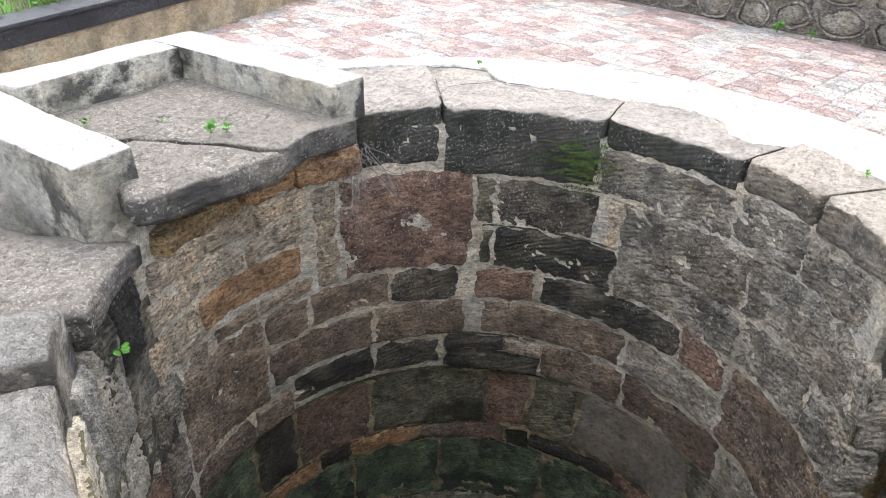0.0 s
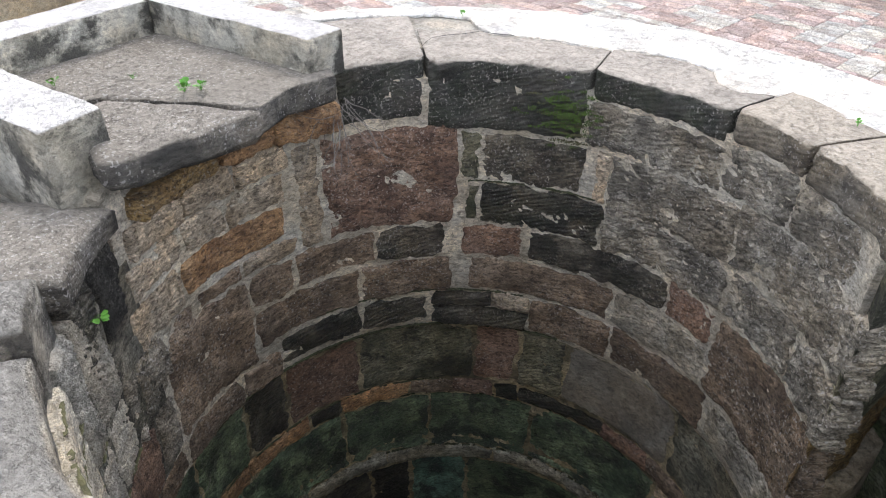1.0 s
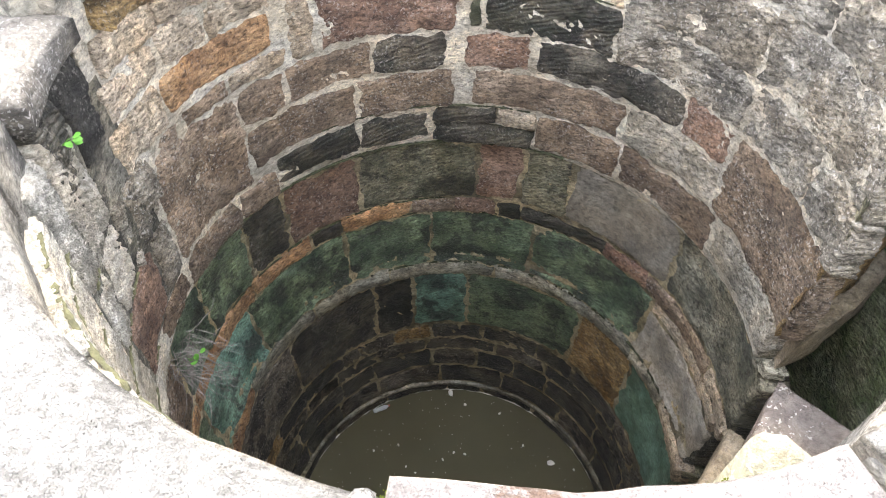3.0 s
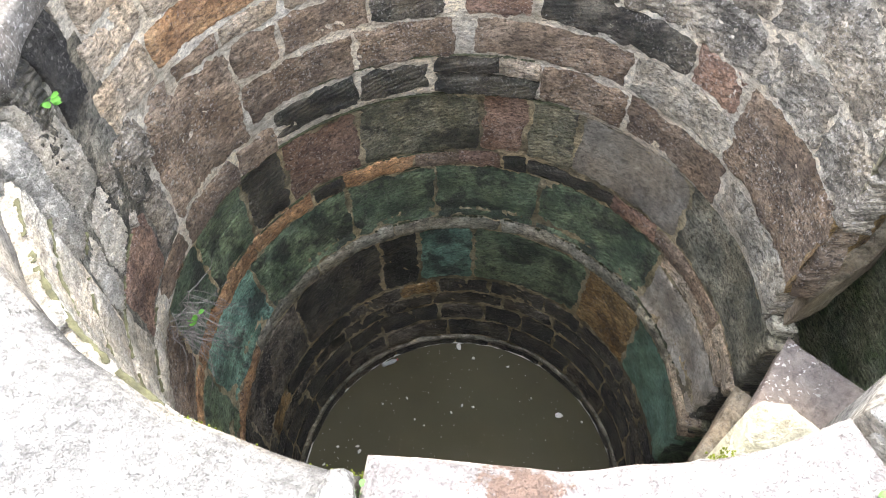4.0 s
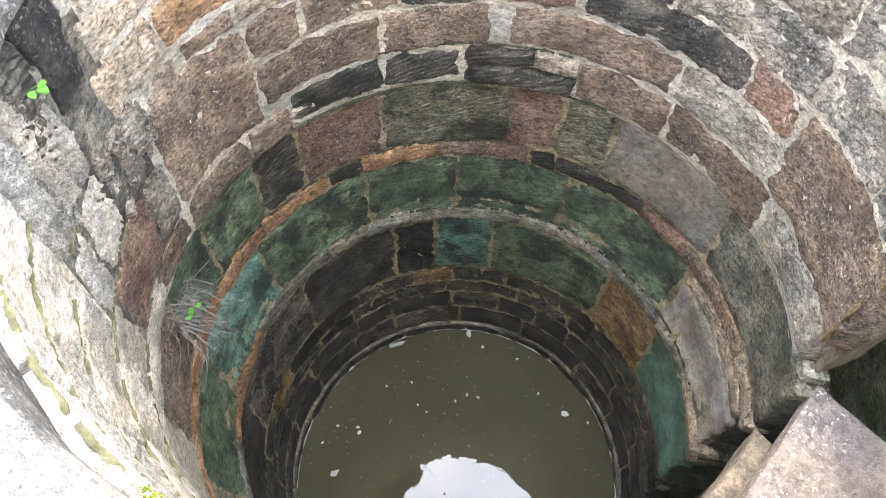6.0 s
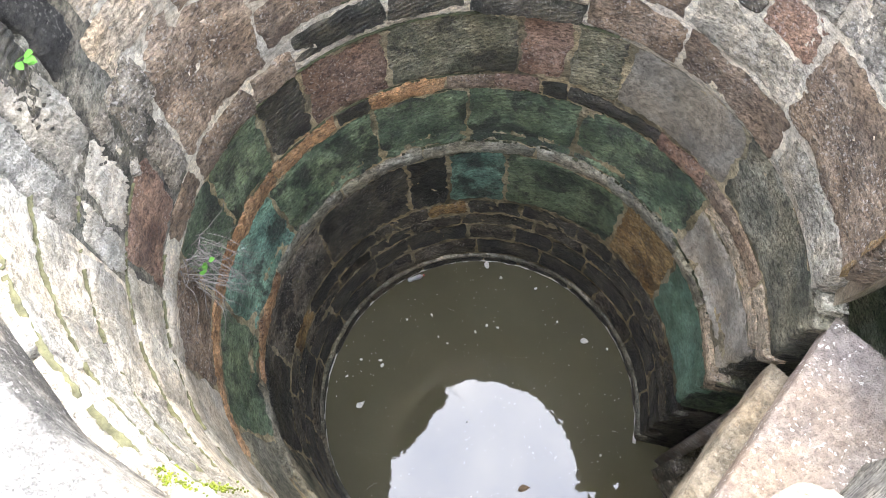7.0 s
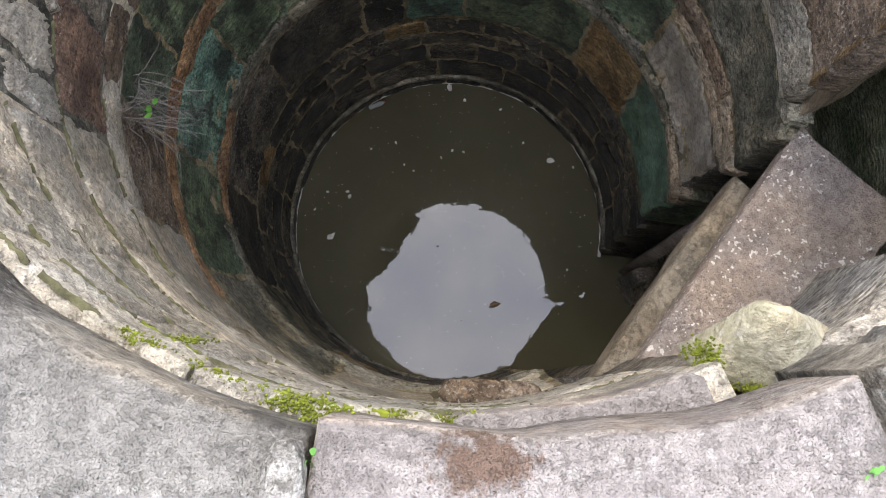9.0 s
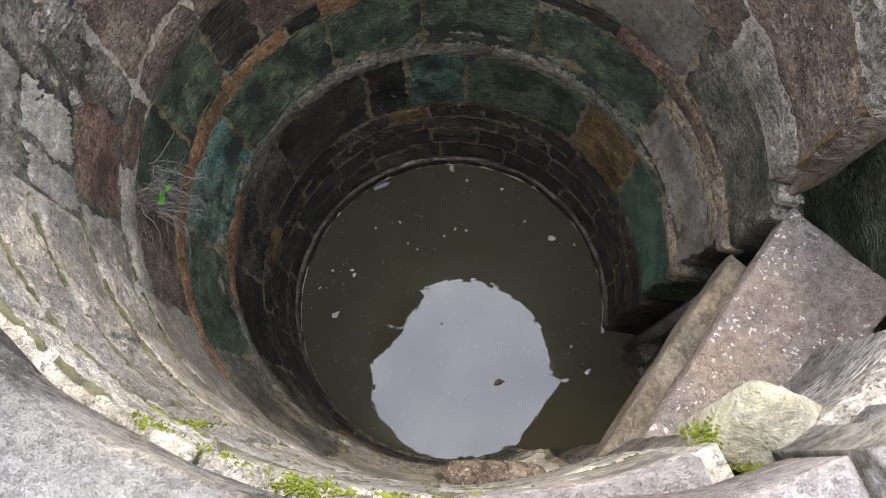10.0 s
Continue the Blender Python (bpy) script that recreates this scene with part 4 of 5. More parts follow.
for k in range(2):
    x, y = 1.35 + 0.045 * k, -0.38 - 0.1 * k
    tagged(new("pit_step", slab_mesh("pit_step", [(x, y), (x + 0.06, y - 0.1), (x + 0.49, y + 0.16), (x + 0.43, y + 0.26)], -4.2, -3.52 - 0.2 * k, STONE["g"], amp=0.006, bev=0.012)),
           "grey stone step standing out of the water in the side pit", "step", "steps in the side pit")
tagged(new("fallen_stone", slab_mesh("fallen_stone", [(1.36, -0.43), (1.4, -0.47), (1.56, -0.62), (1.53, -0.55)], -4.2, -3.95, STONE["l"], amp=0.012, bev=0.02)),
       "buff fallen stone standing out of the water", "stone")


def hull_rock(name, points, mat, amp=0.012):
    """A broken, faceted boulder."""
    bm = bmesh.new()
    for p in points:
        bm.verts.new(p)
    bmesh.ops.convex_hull(bm, input=bm.verts)
    bmesh.ops.triangulate(bm, faces=bm.faces)
    bmesh.ops.subdivide_edges(bm, edges=bm.edges, cuts=5, use_grid_fill=True)
    bmesh.ops.smooth_vert(bm, verts=bm.verts, factor=0.3, use_axis_x=True, use_axis_y=True, use_axis_z=True)
    for v in bm.verts:
        v.co = jit(jit(v.co, amp, 8), amp * 0.5, 25)
    bmesh.ops.recalc_face_normals(bm, faces=bm.faces)
    me = bpy.data.meshes.new(name)
    bm.to_mesh(me)
    bm.free()
    me.materials.append(mat)
    me.polygons.foreach_set("use_smooth", [True] * len(me.polygons))
    return me


boulder = tagged(new("mossy_boulder", hull_rock("mossy_boulder", [(0.655, -1.04, 0.13), (0.7, -1.05, 0.12), (0.55, -1.13, -0.12), (0.57, -1.2, -0.02), (0.74, -1.25, 0.03), (0.9, -1.22, 0.0),
                                                        (0.91, -1.1, -0.06), (0.66, -1.1, -0.2), (0.84, -1.08, -0.2), (0.62, -1.17, -0.2), (0.869, -1.2, -0.22)], STONE["B"])),
       "pale pointed boulder with bright moss at its foot", "boulder")
part("ledge_stone", rock_mesh("ledge_stone", (0.21, -1.27, -1.08), (0.2, 0.06, 0.02), STONE["b"], 11, 3, 0.12), wall)

# ---- water and what floats on it ----
WZ = -4.02


def water_z(x, y):
    """The lining leans a little from the plumb line, so the water is not quite square to it."""
    return WZ + 0.0144 * x + 0.0078 * y


wv, wf = [(0, 0, WZ)], []
for i in range(96):
    p = polar(i * 3.75, 1.96, WZ)
    p.z = water_z(p.x, p.y)
    wv.append(p)
    wf.append((0, i + 1, (i + 1) % 96 + 1))
tagged(new("water", mesh_of("water", wv, wf, WATER)), "still murky brown water reflecting the sky", "water", kind="structure")


def scum_line():
    """The thin pale line that dried scum leaves where the water meets the stones."""
    verts, faces, n = [], [], 240
    for i in range(n + 1):
        th = -9 + 300 * i / n
        r = RW(WZ) + 0.006 * noise.noise(Vector((th * 0.4, 0, 0)))
        w = 0.004 + 0.004 * noise.noise(Vector((th * 0.2, 5, 0)))
        p = polar(th, r, 0)
        z = water_z(p.x, p.y) + 0.004
        verts += [polar(th, r + 0.02, z), polar(th, r - w, z)]
    for i in range(n):
        a = 2 * i
        faces.append((a, a + 1, a + 3, a + 2))
    return mesh_of("scum_line", verts, faces, SCUM)


tagged(new("scum_line", scum_line()), "thin pale scum line along the waterline", "scum", kind="stuff")


def fleck(name, x, y, s, mat, seed):
    r = random.Random(seed)
    n = 7
    verts, faces = [], []
    for z in (0.002, 0.007):
        for k in range(n):
            a = 2 * math.pi * k / n
            q = s * (0.6 + 0.7 * r.random()) if z == 0.002 else s * 0.6
            verts.append((q * math.cos(a) * 1.5, q * math.sin(a), z))
    faces = [tuple(range(n, 2 * n))] + [(k, (k + 1) % n, n + (k + 1) % n, n + k) for k in range(n)]
    ob = new(name, mesh_of(name, verts, faces, mat))
    ob.location, ob.rotation_euler = (x, y, water_z(x, y)), (0, 0, r.random() * 6)
    return ob


BITS = [(-0.04, 1.18, 0.03), (0.09, 1.08, 0.016), (-0.46, 0.68, 0.012), (-0.08, 0.57, 0.014), (0.01, 0.64, 0.016), (0.1, 0.63, 0.012), (-0.38, 0.5, 0.01), (-0.3, 0.45, 0.012),
        (-0.66, 0.62, 0.011), (-0.83, 0.25, 0.016), (-0.81, 0.21, 0.018), (-0.99, 0.24, 0.013), (1.0, 0.54, 0.014), (0.59, 0.73, 0.012), (0.39, 1.01, 0.014), (-1.08, 0.09, 0.012),
        (-0.07, -0.17, 0.009), (0.97, -0.31, 0.01)]
for k, (x, y, s) in enumerate(BITS):
    tagged(fleck("floating_scrap", x, y, s * 0.75, SCUM, k), "small pale scrap floating on the water", "litter", "scraps on the water")
tagged(fleck("floating_leaf", 0.405, -0.615, 0.03, LITTER, 77), "dark dead leaf floating on the water", "leaf")
tagged(fleck("floating_leaf", -0.93, -0.13, 0.026, SCUM, 78), "pale curled leaf floating on the water", "leaf")
tagged(fleck("floating_leaf", 0.81, 0.59, 0.024, SCUM, 80), "pale curled leaf floating on the water", "leaf")


def specks():
    r = random.Random(5)
    verts, faces = [], []
    for _ in range(420):
        a, d = r.uniform(0, 2 * math.pi), 1.18 * math.sqrt(r.random())
        x, y, s = d * math.cos(a), d * math.sin(a), r.uniform(0.0015, 0.005)
        b = len(verts)
        z = water_z(x, y) + 0.003
        verts += [(x - s, y, z), (x, y - s * 0.7, z), (x + s, y, z), (x, y + s * 0.8, z + 0.001)]
        faces.append((b, b + 1, b + 2, b + 3))
    return mesh_of("floating_specks", verts, faces, SCUM)


tagged(new("floating_specks", specks()), "fine pale specks scattered over the water", "litter", kind="stuff")


def bottle():
    ob = tagged(new("plastic_bottle"), "crushed clear plastic bottle floating by the wall", "bottle")
    ob.location, ob.rotation_euler, ob.scale = (-0.64, 1.0, water_z(-0.64, 1.0) + 0.012), (0, radians(88), radians(25)), (0.7, 0.7, 0.7)
    prof = [(0.0, -0.1), (0.026, -0.095), (0.03, -0.06), (0.026, -0.02), (0.031, 0.02), (0.029, 0.06), (0.012, 0.09), (0.011, 0.1)]
    def lathe(name, prof, mat, n=14, flat=0.75):
        verts, faces = [], []
        for rr, z in prof:
            for k in range(n):
                a = 2 * math.pi * k / n
                verts.append((rr * math.cos(a) * flat, rr * math.sin(a), z))
        for i in range(len(prof) - 1):
            for k in range(n):
                faces.append((i * n + k, i * n + (k + 1) % n, (i + 1) * n + (k + 1) % n, (i + 1) * n + k))
        faces.append(tuple((len(prof) - 1) * n + k for k in range(n)))
        return mesh_of(name, verts, faces, mat)
    part("body", lathe("body", prof, BOTTLE), ob)
    part("cap", lathe("cap", [(0.0, 0.095), (0.014, 0.096), (0.014, 0.112), (0.012, 0.114)], CAP, flat=1.0), ob, "red cap")


bottle()


# ---- plants in the joints ----
def leaf_faces(verts, faces, base, d, up, length, width):
    side = d.cross(up).normalized()
    b = len(verts)
    verts += [base, base + d * length * 0.35 + side * width * 0.5 + up * length * 0.08, base + d * length * 0.75 + side * width * 0.4 + up * length * 0.02,
              base + d * length - up * length * 0.1, base + d * length * 0.75 - side * width * 0.4 + up * length * 0.02, base + d * length * 0.35 - side * width * 0.5 + up * length * 0.08]
    faces += [(b, b + 1, b + 2, b + 3), (b, b + 3, b + 4, b + 5)]


def seedling(name, place, out, label, size=0.05, count=5, seed=0, mat=None):
    r = random.Random(seed)
    ob = tagged(new(name), label, "plant")
    ob.location = place
    sv, sf, lv, lf = [], [], [], []
    out = Vector(out).normalized()
    for k in range(count):
        tip = out * size * r.uniform(0.5, 1.1) + Vector((r.uniform(-1, 1), r.uniform(-1, 1), r.uniform(0.1, 1.2))) * size * 0.55
        tube(sv, sf, [Vector((0, 0, 0)), tip * 0.55 + Vector((0, 0, size * 0.1)), tip], size * 0.03, size * 0.018, 4)
        d = (tip.normalized() + Vector((r.uniform(-0.7, 0.7), r.uniform(-0.7, 0.7), r.uniform(-0.5, 0.2)))).normalized()
        leaf_faces(lv, lf, tip, d, Vector((0, 0, 1)), size * r.uniform(0.7, 1.0), size * r.uniform(0.55, 0.8))
    part("stem", mesh_of("stem", sv, sf, mat or LEAF), ob)
    part("leaves", mesh_of("leaves", lv, lf, mat or LEAF), ob)
    return ob


seedling("wall_seedling", polar(190, 1.29, 0.1), (0.9, 0.1, 0.2), "small bright green seedling rooted in a wall joint", 0.038, 4, 3)
seedling("wall_seedling", polar(192.5, 1.215, -1.1), (0.9, 0.1, 0.2), "small bright green seedling above dry roots", 0.044, 5, 4)
seedling("rim_seedling", polar(263.5, 1.37, 0.36), (0, 0.3, 0.8), "tiny green seedling between rim slabs", 0.016, 5, 5)
seedling("rim_seedling", polar(296.6, 1.5, 0.38), (0, 0.3, 0.8), "tiny green seedling between rim slabs", 0.016, 5, 6)
for k, (u, v, s, n) in enumerate(((1.34, -0.02, 0.028, 16), (1.3, 0.03, 0.026, 12), (1.62, -0.05, 0.018, 8), (1.8, -0.28, 0.024, 8))):
    seedling("trough_weed", (*tr(u, v), 0.55), (0.2, -0.4, 0.6), "small green weed growing in the trough slab's crack", s, n, 10 + k)
seedling("paving_weed", (-0.1, 1.92, 0.5), (0, 0, 1), "wispy weed in a crack of the rim", 0.02, 8, 15)
seedling("wall_foot_weed", (2.75, 5.2, 0.0), (-0.3, -0.5, 0.8), "green weed at the foot of the boulder wall", 0.07, 22, 16)
seedling("wall_foot_weed", (3.0, 5.0, 0.0), (-0.3, -0.5, 0.8), "green weed at the foot of the boulder wall", 0.05, 14, 17)
seedling("rim_weed", polar(24, 1.6, 0.51), (0, 0, 1), "tuft of green weed at the edge of the limewash", 0.016, 10, 18)


def roots(name, place, spread, count, length, seed, label, drop=1.0):
    r = random.Random(seed)
    verts, faces = [], []
    for _ in range(count):
        p = Vector(place) + Vector((r.uniform(-1, 1) * 0.03, r.uniform(-1, 1) * spread, r.uniform(-0.4, 1) * spread))
        inward = Vector((-place[0], -place[1], 0)).normalized()
        pts = [p]
        d = inward * r.uniform(0.1, 0.7) + Vector((r.uniform(-0.6, 0.6), r.uniform(-0.6, 0.6), -r.uniform(0.1, 1.0) * drop))
        for _ in range(6):
            d = (d + Vector((r.uniform(-1, 1), r.uniform(-1, 1), r.uniform(-1, 0.8))) * 0.45).normalized()
            pts.append(pts[-1] + d * length / 6)
        tube(verts, faces, pts, 0.0022, 0.0008, 4)
    return tagged(new(name, mesh_of(name, verts, faces, TWIG)), label, "roots", kind="stuff")


roots("dry_roots", polar(189, 1.26, -1.2), 0.1, 60, 0.3, 3, "tangle of dry grey roots hanging from the wall")
roots("dry_vine", polar(121, 1.26, 0.3), 0.06, 22, 0.4, 4, "dry grey vine hanging under the trough slab", 1.4)


def moss(name, spots, mat, label, seed):
    """Cushions of moss: many small domes along a joint."""
    r = random.Random(seed)
    verts, faces = [], []
    for place, sx, sy, count in spots:
        for _ in range(count * 3):
            c = Vector(place) + Vector((r.gauss(0, sx), r.gauss(0, sy), r.uniform(-0.005, 0.002)))
            s = r.uniform(0.0012, 0.0036)
            b = len(verts)
            for k in range(6):
                a = k * math.pi / 3 + r.random() * 0.5
                verts.append(c + Vector((math.cos(a) * s * r.uniform(0.7, 1.3), math.sin(a) * s * r.uniform(0.7, 1.3), -0.004)))
            for k in range(6):
                a = k * math.pi / 3 + r.random() * 0.5
                verts.append(c + Vector((math.cos(a) * s * 0.55, math.sin(a) * s * 0.55, s * 0.45)))
            verts.append(c + Vector((0, 0, s * 0.65)))
            for k in range(6):
                faces.append((b + k, b + (k + 1) % 6, b + 6 + (k + 1) % 6, b + 6 + k))
                faces.append((b + 6 + k, b + 6 + (k + 1) % 6, b + 12))
    return tagged(new(name, mesh_of(name, verts, faces, mat)), label, "moss", kind="stuff")


line = [(polar(th, 1.3 + 0.006 * math.sin(th * 3), 0.16), 0.012, 0.005, 5 + 9 * (th % 7 < 3)) for th in range(244, 276)]
line += [(polar(263.3, 1.31, 0.24), 0.025, 0.012, 90), (polar(260, 1.305, 0.18), 0.03, 0.01, 80), (polar(246, 1.285, -0.04), 0.03, 0.004, 40)]
moss("moss", line, MOSS, "bright yellow-green moss along the joint under the rim slabs", 1)


def moss_over(ob, spots, mat, label, seed):
    """Tufts of moss that lie on the upper side of one thing."""
    r = random.Random(seed)
    tree = BVHTree.FromPolygons([v.co for v in ob.data.vertices], [tuple(p.vertices) for p in ob.data.polygons])
    places = []
    for x, y, sx, sy, count in spots:
        for _ in range(count):
            hit = tree.ray_cast(Vector((r.gauss(x, sx), r.gauss(y, sy), 2.0)), Vector((0, 0, -1)))[0]
            if hit is not None:
                places.append((hit + Vector((0, 0, 0.003)), 0.006, 0.004, 2))
    moss("moss", places, mat, label, seed)


moss_over(boulder, [(0.868, -1.11, 0.014, 0.03, 170), (0.585, -1.15, 0.01, 0.014, 70), (0.72, -1.215, 0.06, 0.006, 130)], MOSS, "bright moss round the foot of the pale boulder", 2)
moss("moss", [(polar(th, 1.288, 0.13 + 0.045 * (k % 6)), 0.025, 0.006, 20) for k, th in enumerate((67, 67.5, 68, 68.5, 69, 70, 69, 70.5, 72, 74, 76, 78, 72, 71))], MOSS_DARK, "dark moss in a joint of the upper wall", 4)

mr = random.Random(9)
moss("moss", [(polar(mr.gauss(70.5, 3.2), mr.uniform(1.265, 1.285), mr.gauss(0.28, 0.07)), 0.012, 0.008, 5) for _ in range(130)], MOSS_GREEN, "green moss on the dark coping face", 6)


def joint_moss(rows, mat, label, seed):
    """Thin, broken bands of moss and grime that fill the joints of the near wall."""
    verts, faces = [], []
    for z, th0, th1, fill in rows:
        last = None
        for i in range(int((th1 - th0) / 0.35)):
            th = th0 + i * 0.35
            n = noise.noise(Vector((th * 0.21, z * 9, seed))) + 0.5 * noise.noise(Vector((th * 1.1, z * 5, seed)))
            w = 0.007 * (n + fill + 0.25)
            if w < 0.002:
                last = None
                continue
            zc = z + 0.006 * noise.noise(Vector((th * 0.3, z, 2)))
            r = RW(zc) - 0.001
            b = len(verts)
            lo = w * (0.35 + 1.5 * abs(noise.noise(Vector((th * 0.9, z * 3, seed + 4)))))
            hi = w * (0.35 + 1.5 * abs(noise.noise(Vector((th * 1.3, z * 7, seed + 9)))))
            for f, d in ((-1, 0.012), (-0.7, 0.0), (0, -0.003), (0.7, 0.0), (1, 0.012)):
                p = polar(th, r + d, zc + (hi if f > 0 else lo) * f)
                verts.append(jit(p, 0.005, 70))
            if last is not None:
                faces += [(last + k, b + k, b + k + 1, last + k + 1) for k in range(4)]
            last = b
    return tagged(new("joint_moss", mesh_of("joint_moss", verts, faces, mat)), label, "moss", kind="stuff")


joint_moss([(H(0.3), 203, 246, 0.45), (H(0.3), 246, 290, 0.3), (H(0.1), 197, 294, 0.4), (H(-0.16), 186, 294, 0.2), (H(-0.43), 190, 294, 0.1), (0.165, 206, 244, 0.3)], MOSS_DARK,
           "dull dark moss and grime in the joints of the near wall", 1)
joint_moss([(H(-0.575), 66, 168, 0.75), (H(-0.365), 76, 128, 0.5), (H(-0.958), 96, 176, 0.4), (H(-1.057), 60, 120, 0.1), (H(-1.39), 10, 120, 0.1), (H(0.205), 62, 92, 0.4)], MOSS_BLACK,
           "black-green moss in the damp joints of the far wall", 3)
joint_moss([(0.163, 243, 268, 0.1), (H(0.3) + 0.012, 240, 262, -0.05)], MOSS, "bright moss in the joints under the rim slabs", 2)

# ---- paving and its edges ----
def wall_y(x):
    """Foot of the boulder wall."""
    return 7.55 - 0.806 * x


def kerb_x(y):
    """Foot of the kerb wall."""
    return -2.64 + (y - 4.24) * 0.358


gv, gf = [], []
far = [2.05, 2.6, 4, 8, 20, 60, 200, 600, 2000]
for i in range(97):
    for r in far:
        gv.append(polar(i * 3.75, r, -0.03))
for i in range(96):
    for j in range(len(far) - 1):
        a = i * len(far) + j
        gf.append((a, a + 1, a + len(far) + 1, a + len(far)))
ground = tagged(new("ground", mesh_of("ground", gv, gf, SOIL)), "dusty ground round the well paved with zigzag blocks", "ground", kind="structure")

PL, PW, PA = 0.232, 0.132, radians(-43)


def paver_outline():
    q, e = 0.018, 0.012
    pts = [(0, 0), (PL * 0.25, 0), (PL * 0.36, q), (PL * 0.64, q), (PL * 0.75, 0), (PL, 0), (PL, PW * 0.3), (PL + e, PW * 0.5), (PL, PW * 0.7), (PL, PW),
           (PL * 0.75, PW), (PL * 0.64, PW + q), (PL * 0.36, PW + q), (PL * 0.25, PW), (0, PW), (0, PW * 0.7), (e, PW * 0.5), (0, PW * 0.3)]
    return [Vector((x - PL / 2, y - PW / 2, 0)) for x, y in pts]


def paver_geometry():
    o = paver_outline()
    n = len(o)
    verts = [p * 0.985 + Vector((0, 0, -0.03)) for p in o] + [p * 0.985 + Vector((0, 0, -0.006)) for p in o] + [p * 0.94 for p in o]
    faces = [(k, (k + 1) % n, n + (k + 1) % n, n + k) for k in range(n)] + [(n + k, n + (k + 1) % n, 2 * n + (k + 1) % n, 2 * n + k) for k in range(n)]
    return verts, faces + [tuple(range(2 * n, 3 * n))]


pv, pf = paver_geometry()
paver_me = {"r": mesh_of("paver", pv, pf, PAVER_RED, smooth=False), "g": mesh_of("paver", pv, pf, PAVER_GREY, smooth=False)}
cells = []
ux, uy = Vector((math.cos(PA), math.sin(PA), 0)), Vector((-math.sin(PA), math.cos(PA), 0))
pr = random.Random(11)
for i in range(-60, 60):
    for j in range(-20, 90):
        p = ux * (i * PL) + uy * (j * PW)
        if p.y < 1.0 or math.hypot(p.x, p.y) < 2.2 or p.y > wall_y(p.x) + 0.06 or p.x < kerb_x(p.y) - 0.08 or p.x > 5.2:
            continue
        patch = noise.noise(Vector((i // 2 * 0.83 + 3, j // 2 * 0.61, 4)))
        kind = "r" if patch + pr.uniform(-0.28, 0.28) > -0.02 else "g"
        cells.append((p, kind))
cells.sort(key=lambda c: (c[0] - Vector((0.6, 1.9, 0))).length)
far_v, far_f, far_i = [], [], []
for k, (p, kind) in enumerate(cells):
    p = p + Vector((0, 0, pr.uniform(-0.003, 0.003)))
    turn = PA + pr.uniform(-0.012, 0.012)
    if k < 290:
        ob = part("paver", paver_me[kind], ground)
        ob.location, ob.rotation_euler = p, (pr.uniform(-0.01, 0.01), pr.uniform(-0.01, 0.01), turn)
    else:
        b = len(far_v)
        m = Matrix.Translation(p) @ Matrix.Rotation(turn, 4, "Z")
        far_v += [m @ v for v in pv]
        far_f += [tuple(b + q for q in f) for f in pf]
        far_i += [0 if kind == "r" else 1] * len(pf)
tagged(part("far_paving", mesh_of("far_paving", far_v, far_f, [PAVER_RED_FAR, PAVER_GREY_FAR], smooth=False, index=far_i), ground), kind="stuff")

# kerb wall with black granite coping, grass bank behind it
kd = Vector((0.337, 0.9415, 0))
kn = Vector((-0.9415, 0.337, 0))
K0 = Vector((-2.64, 4.24, 0)) - kd * 5.6


def kerb_box(name, s0, s1, d0, d1, z0, z1, mat, bev=0.006):
    c = [K0 + kd * s0 + kn * d0, K0 + kd * s1 + kn * d0, K0 + kd * s1 + kn * d1, K0 + kd * s0 + kn * d1]
    return slab_mesh(name, [(p.x, p.y) for p in c], z0, z1, mat, cell=0.25, amp=0.003, bev=bev)


kerb = tagged(new("kerb_wall", kerb_box("kerb_wall", 0, 10.2, 0.02, 0.25, -0.2, 0.33, PLASTER)), "low buff plastered kerb wall capped with black granite", "kerb wall", kind="structure")
for k in range(12):
    s = k * 0.85
    part("granite_face", kerb_box("granite_face", s + 0.003, s + 0.847, 0.0, 0.04, 0.3, 0.42, KERB_STONE), kerb)
    part("granite_coping", kerb_box("granite_coping", s + 0.003, s + 0.847, -0.015, 0.27, 0.424, 0.455, KERB_STONE), kerb)

bank = []
for i in range(41):
    for j in range(25):
        p = K0 + kd * (i * 0.27) + kn * (0.25 + j * 0.3)
        p.z = 0.36 + 0.05 * noise.noise(p * 1.3) + 0.02 * j
        bank.append(p)
bank_faces = [(i * 25 + j, i * 25 + j + 1, (i + 1) * 25 + j + 1, (i + 1) * 25 + j) for i in range(40) for j in range(24)]
tagged(new("bank", mesh_of("bank", bank, bank_faces, SOIL)), "grassy earth bank behind the kerb wall", "bank", kind="structure")


def grass():
    r = random.Random(2)
    verts, faces = [], []
    for _ in range(9000):
        p = K0 + kd * r.uniform(1.5, 10) + kn * (0.26 + r.random() ** 1.6 * 3.6)
        p.z = 0.36 + 0.02 * (p - K0).dot(kn) / 0.3
        h = r.uniform(0.06, 0.2)
        a = r.uniform(0, 6.28)
        lean = Vector((math.cos(a), math.sin(a), 0)) * h * r.uniform(0.2, 0.7)
        side = Vector((-math.sin(a), math.cos(a), 0)) * r.uniform(0.003, 0.007)
        b = len(verts)
        mid = p + lean * 0.4 + Vector((0, 0, h * 0.65))
        verts += [p - side, p + side, mid + side * 0.8, mid - side * 0.8, p + lean + Vector((0, 0, h * 0.95))]
        faces += [(b, b + 1, b + 2, b + 3), (b + 3, b + 2, b + 4)]
    return mesh_of("grass", verts, faces, GRASS)


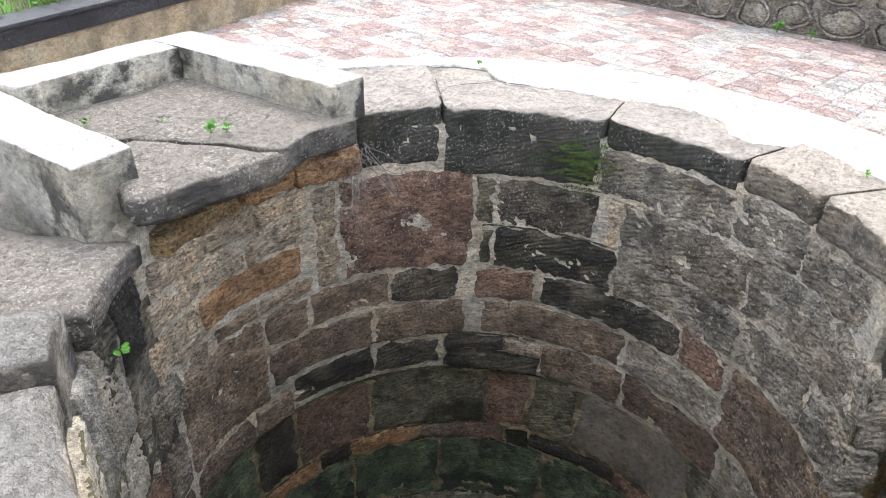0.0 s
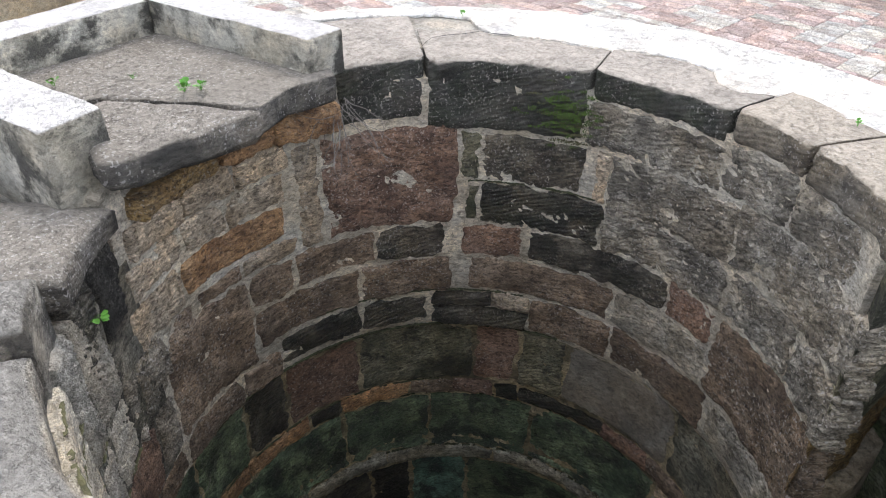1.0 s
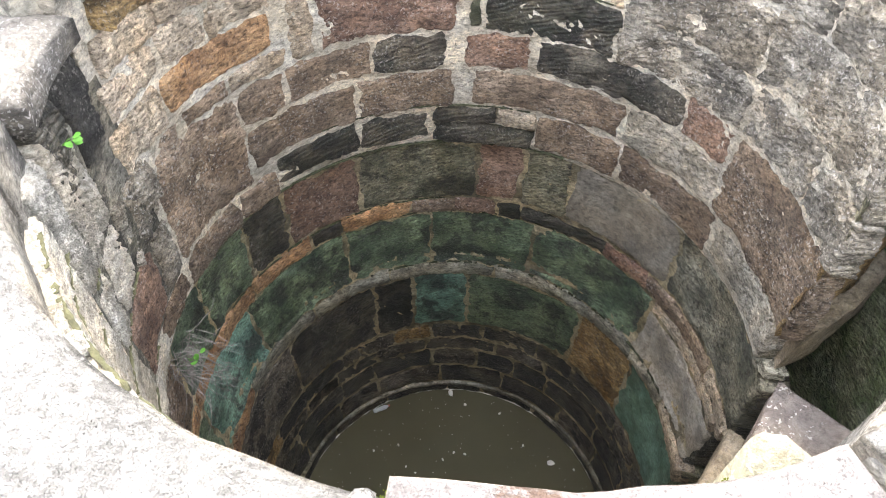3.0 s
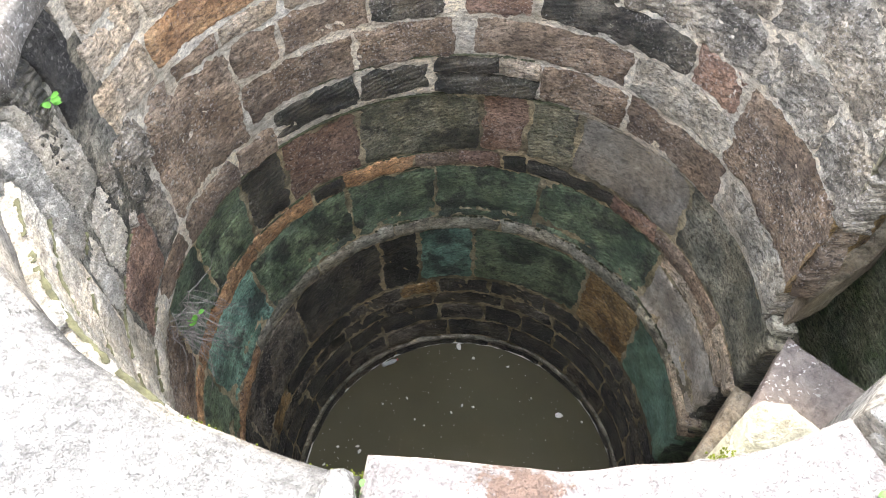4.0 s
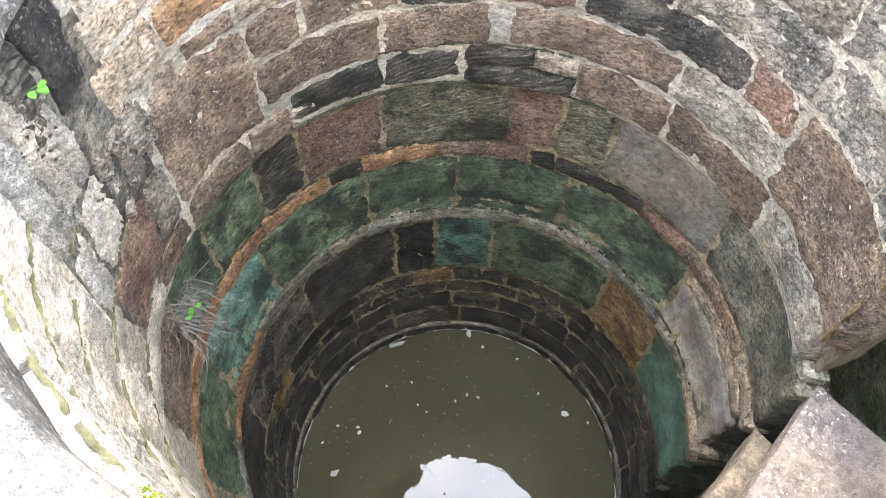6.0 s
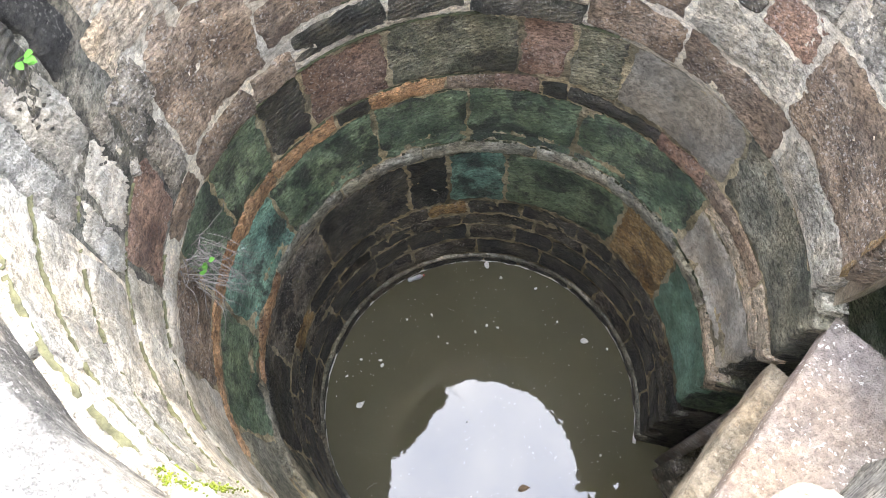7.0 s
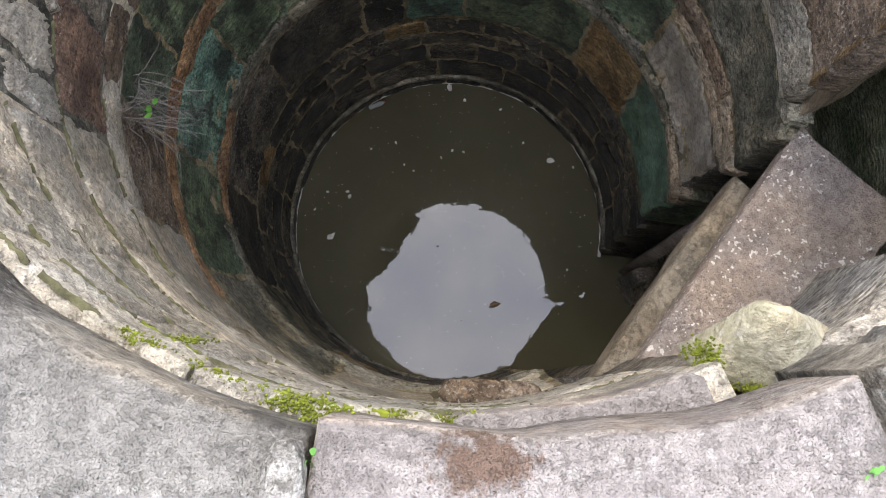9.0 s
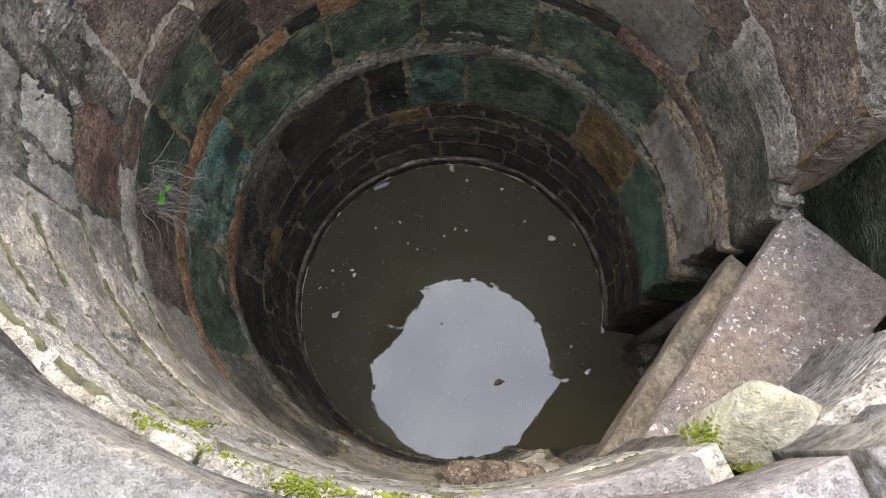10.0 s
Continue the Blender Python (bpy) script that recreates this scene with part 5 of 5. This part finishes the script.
def weeds():
    r = random.Random(3)
    verts, faces = [], []
    for _ in range(330):
        c = K0 + kd * r.uniform(1.5, 10) + kn * (0.34 + r.random() ** 1.5 * 3.2)
        c.z = 0.38 + 0.02 * (c - K0).dot(kn) / 0.3
        for _ in range(28):
            p = c + Vector((r.gauss(0, 0.07), r.gauss(0, 0.07), r.uniform(0.02, 0.22)))
            d = Vector((r.uniform(-1, 1), r.uniform(-1, 1), r.uniform(-0.4, 0.5))).normalized()
            leaf_faces(verts, faces, p, d, Vector((0, 0, 1)), r.uniform(0.04, 0.09), r.uniform(0.02, 0.045))
    return mesh_of("weeds", verts, faces, LEAF_DARK)


tagged(new("grass", grass()), "fresh green grass on the bank behind the kerb", "grass", kind="stuff")
tagged(new("weeds", weeds()), "low leafy weeds among the grass", "weeds", kind="stuff")
sr = random.Random(8)
for k in range(9):
    c = K0 + kd * (3.2 + k * 0.42 + sr.uniform(-0.1, 0.1)) + kn * sr.uniform(0.7, 1.6)
    verts, faces = [], []
    for _ in range(4):
        a = sr.uniform(0, 6.28)
        top = Vector((math.cos(a) * 0.06, math.sin(a) * 0.06, sr.uniform(0.22, 0.4)))
        tube(verts, faces, [Vector((0, 0, 0)), top * 0.5 + Vector((0.01, 0, 0)), top], 0.018, 0.012, 6)
    ob = new("cut_shrub", mesh_of("cut_shrub", verts, faces, BARK))
    ob.location = (c.x, c.y, 0.38)
    tagged(ob, "brown cut shrub stump among weeds", "shrub", "cut shrubs on the bank")

# retaining wall of boulders with raised pointing
wd = Vector((0.7785, -0.6276, 0))
wn2 = Vector((-0.6276, -0.7785, 0))
W0 = Vector((-1.6, wall_y(-1.6), 0))
bc = [W0 - wn2 * 0.02, W0 + wd * 9 - wn2 * 0.02, W0 + wd * 9 - wn2 * 0.4, W0 - wn2 * 0.4]
bwall = tagged(new("boulder_wall", slab_mesh("boulder_wall", [(p.x, p.y) for p in bc], -0.2, 0.88, POINTING, cell=0.3, amp=0.01, bev=0.02)),
               "grey retaining wall of rounded boulders with raised ring pointing", "boulder wall", kind="structure")
br = random.Random(21)
row_v, row_f = [], []
for row in range(3):
    s = 0.1 + 0.15 * (row % 2)
    while s < 8.8:
        w = br.uniform(0.3, 0.5)
        c = W0 + wd * (s + w / 2) + Vector((0, 0, 0.15 + row * 0.29 + br.uniform(-0.03, 0.03)))
        rx, rz = w * 0.42, br.uniform(0.1, 0.128)
        verts, faces, n = [], [], 14
        shape = [1 + 0.34 * noise.noise(Vector((k * 0.9, s, row))) for k in range(n)]
        for f, d in ((1.0, -0.01), (0.86, 0.018), (0.5, 0.034)):
            for k in range(n):
                a = 2 * math.pi * k / n
                p = c + wd * (math.cos(a) * rx * f * shape[k]) + Vector((0, 0, math.sin(a) * rz * f * shape[k])) + wn2 * d
                verts.append(jit(p, 0.008, 9))
        verts.append(c + wn2 * 0.04)
        for q in range(2):
            faces += [(q * n + k, q * n + (k + 1) % n, (q + 1) * n + (k + 1) % n, (q + 1) * n + k) for k in range(n)]
        faces += [(2 * n + k, 2 * n + (k + 1) % n, 3 * n) for k in range(n)]
        part("boulder", mesh_of("boulder", verts, faces, BOULDER), bwall)
        ring = [c + wd * (math.cos(2 * math.pi * k / n) * (rx + 0.012) * shape[k % n]) + Vector((0, 0, math.sin(2 * math.pi * k / n) * (rz + 0.012) * shape[k % n])) + wn2 * 0.012 for k in range(n)]
        b = len(row_v)
        for k in range(n):
            o = (ring[k] - c).normalized()
            row_v += [ring[k] - o * 0.011 - wn2 * 0.03, ring[k] - o * 0.008 + wn2 * 0.016, ring[k] + o * 0.008 + wn2 * 0.016, ring[k] + o * 0.011 - wn2 * 0.03]
        for k in range(n):
            for q in range(3):
                row_f.append((b + k * 4 + q, b + k * 4 + q + 1, b + (k + 1) % n * 4 + q + 1, b + (k + 1) % n * 4 + q))
        s += w + 0.03
tagged(part("pointing", mesh_of("pointing", row_v, row_f, POINTING), bwall), kind="stuff")
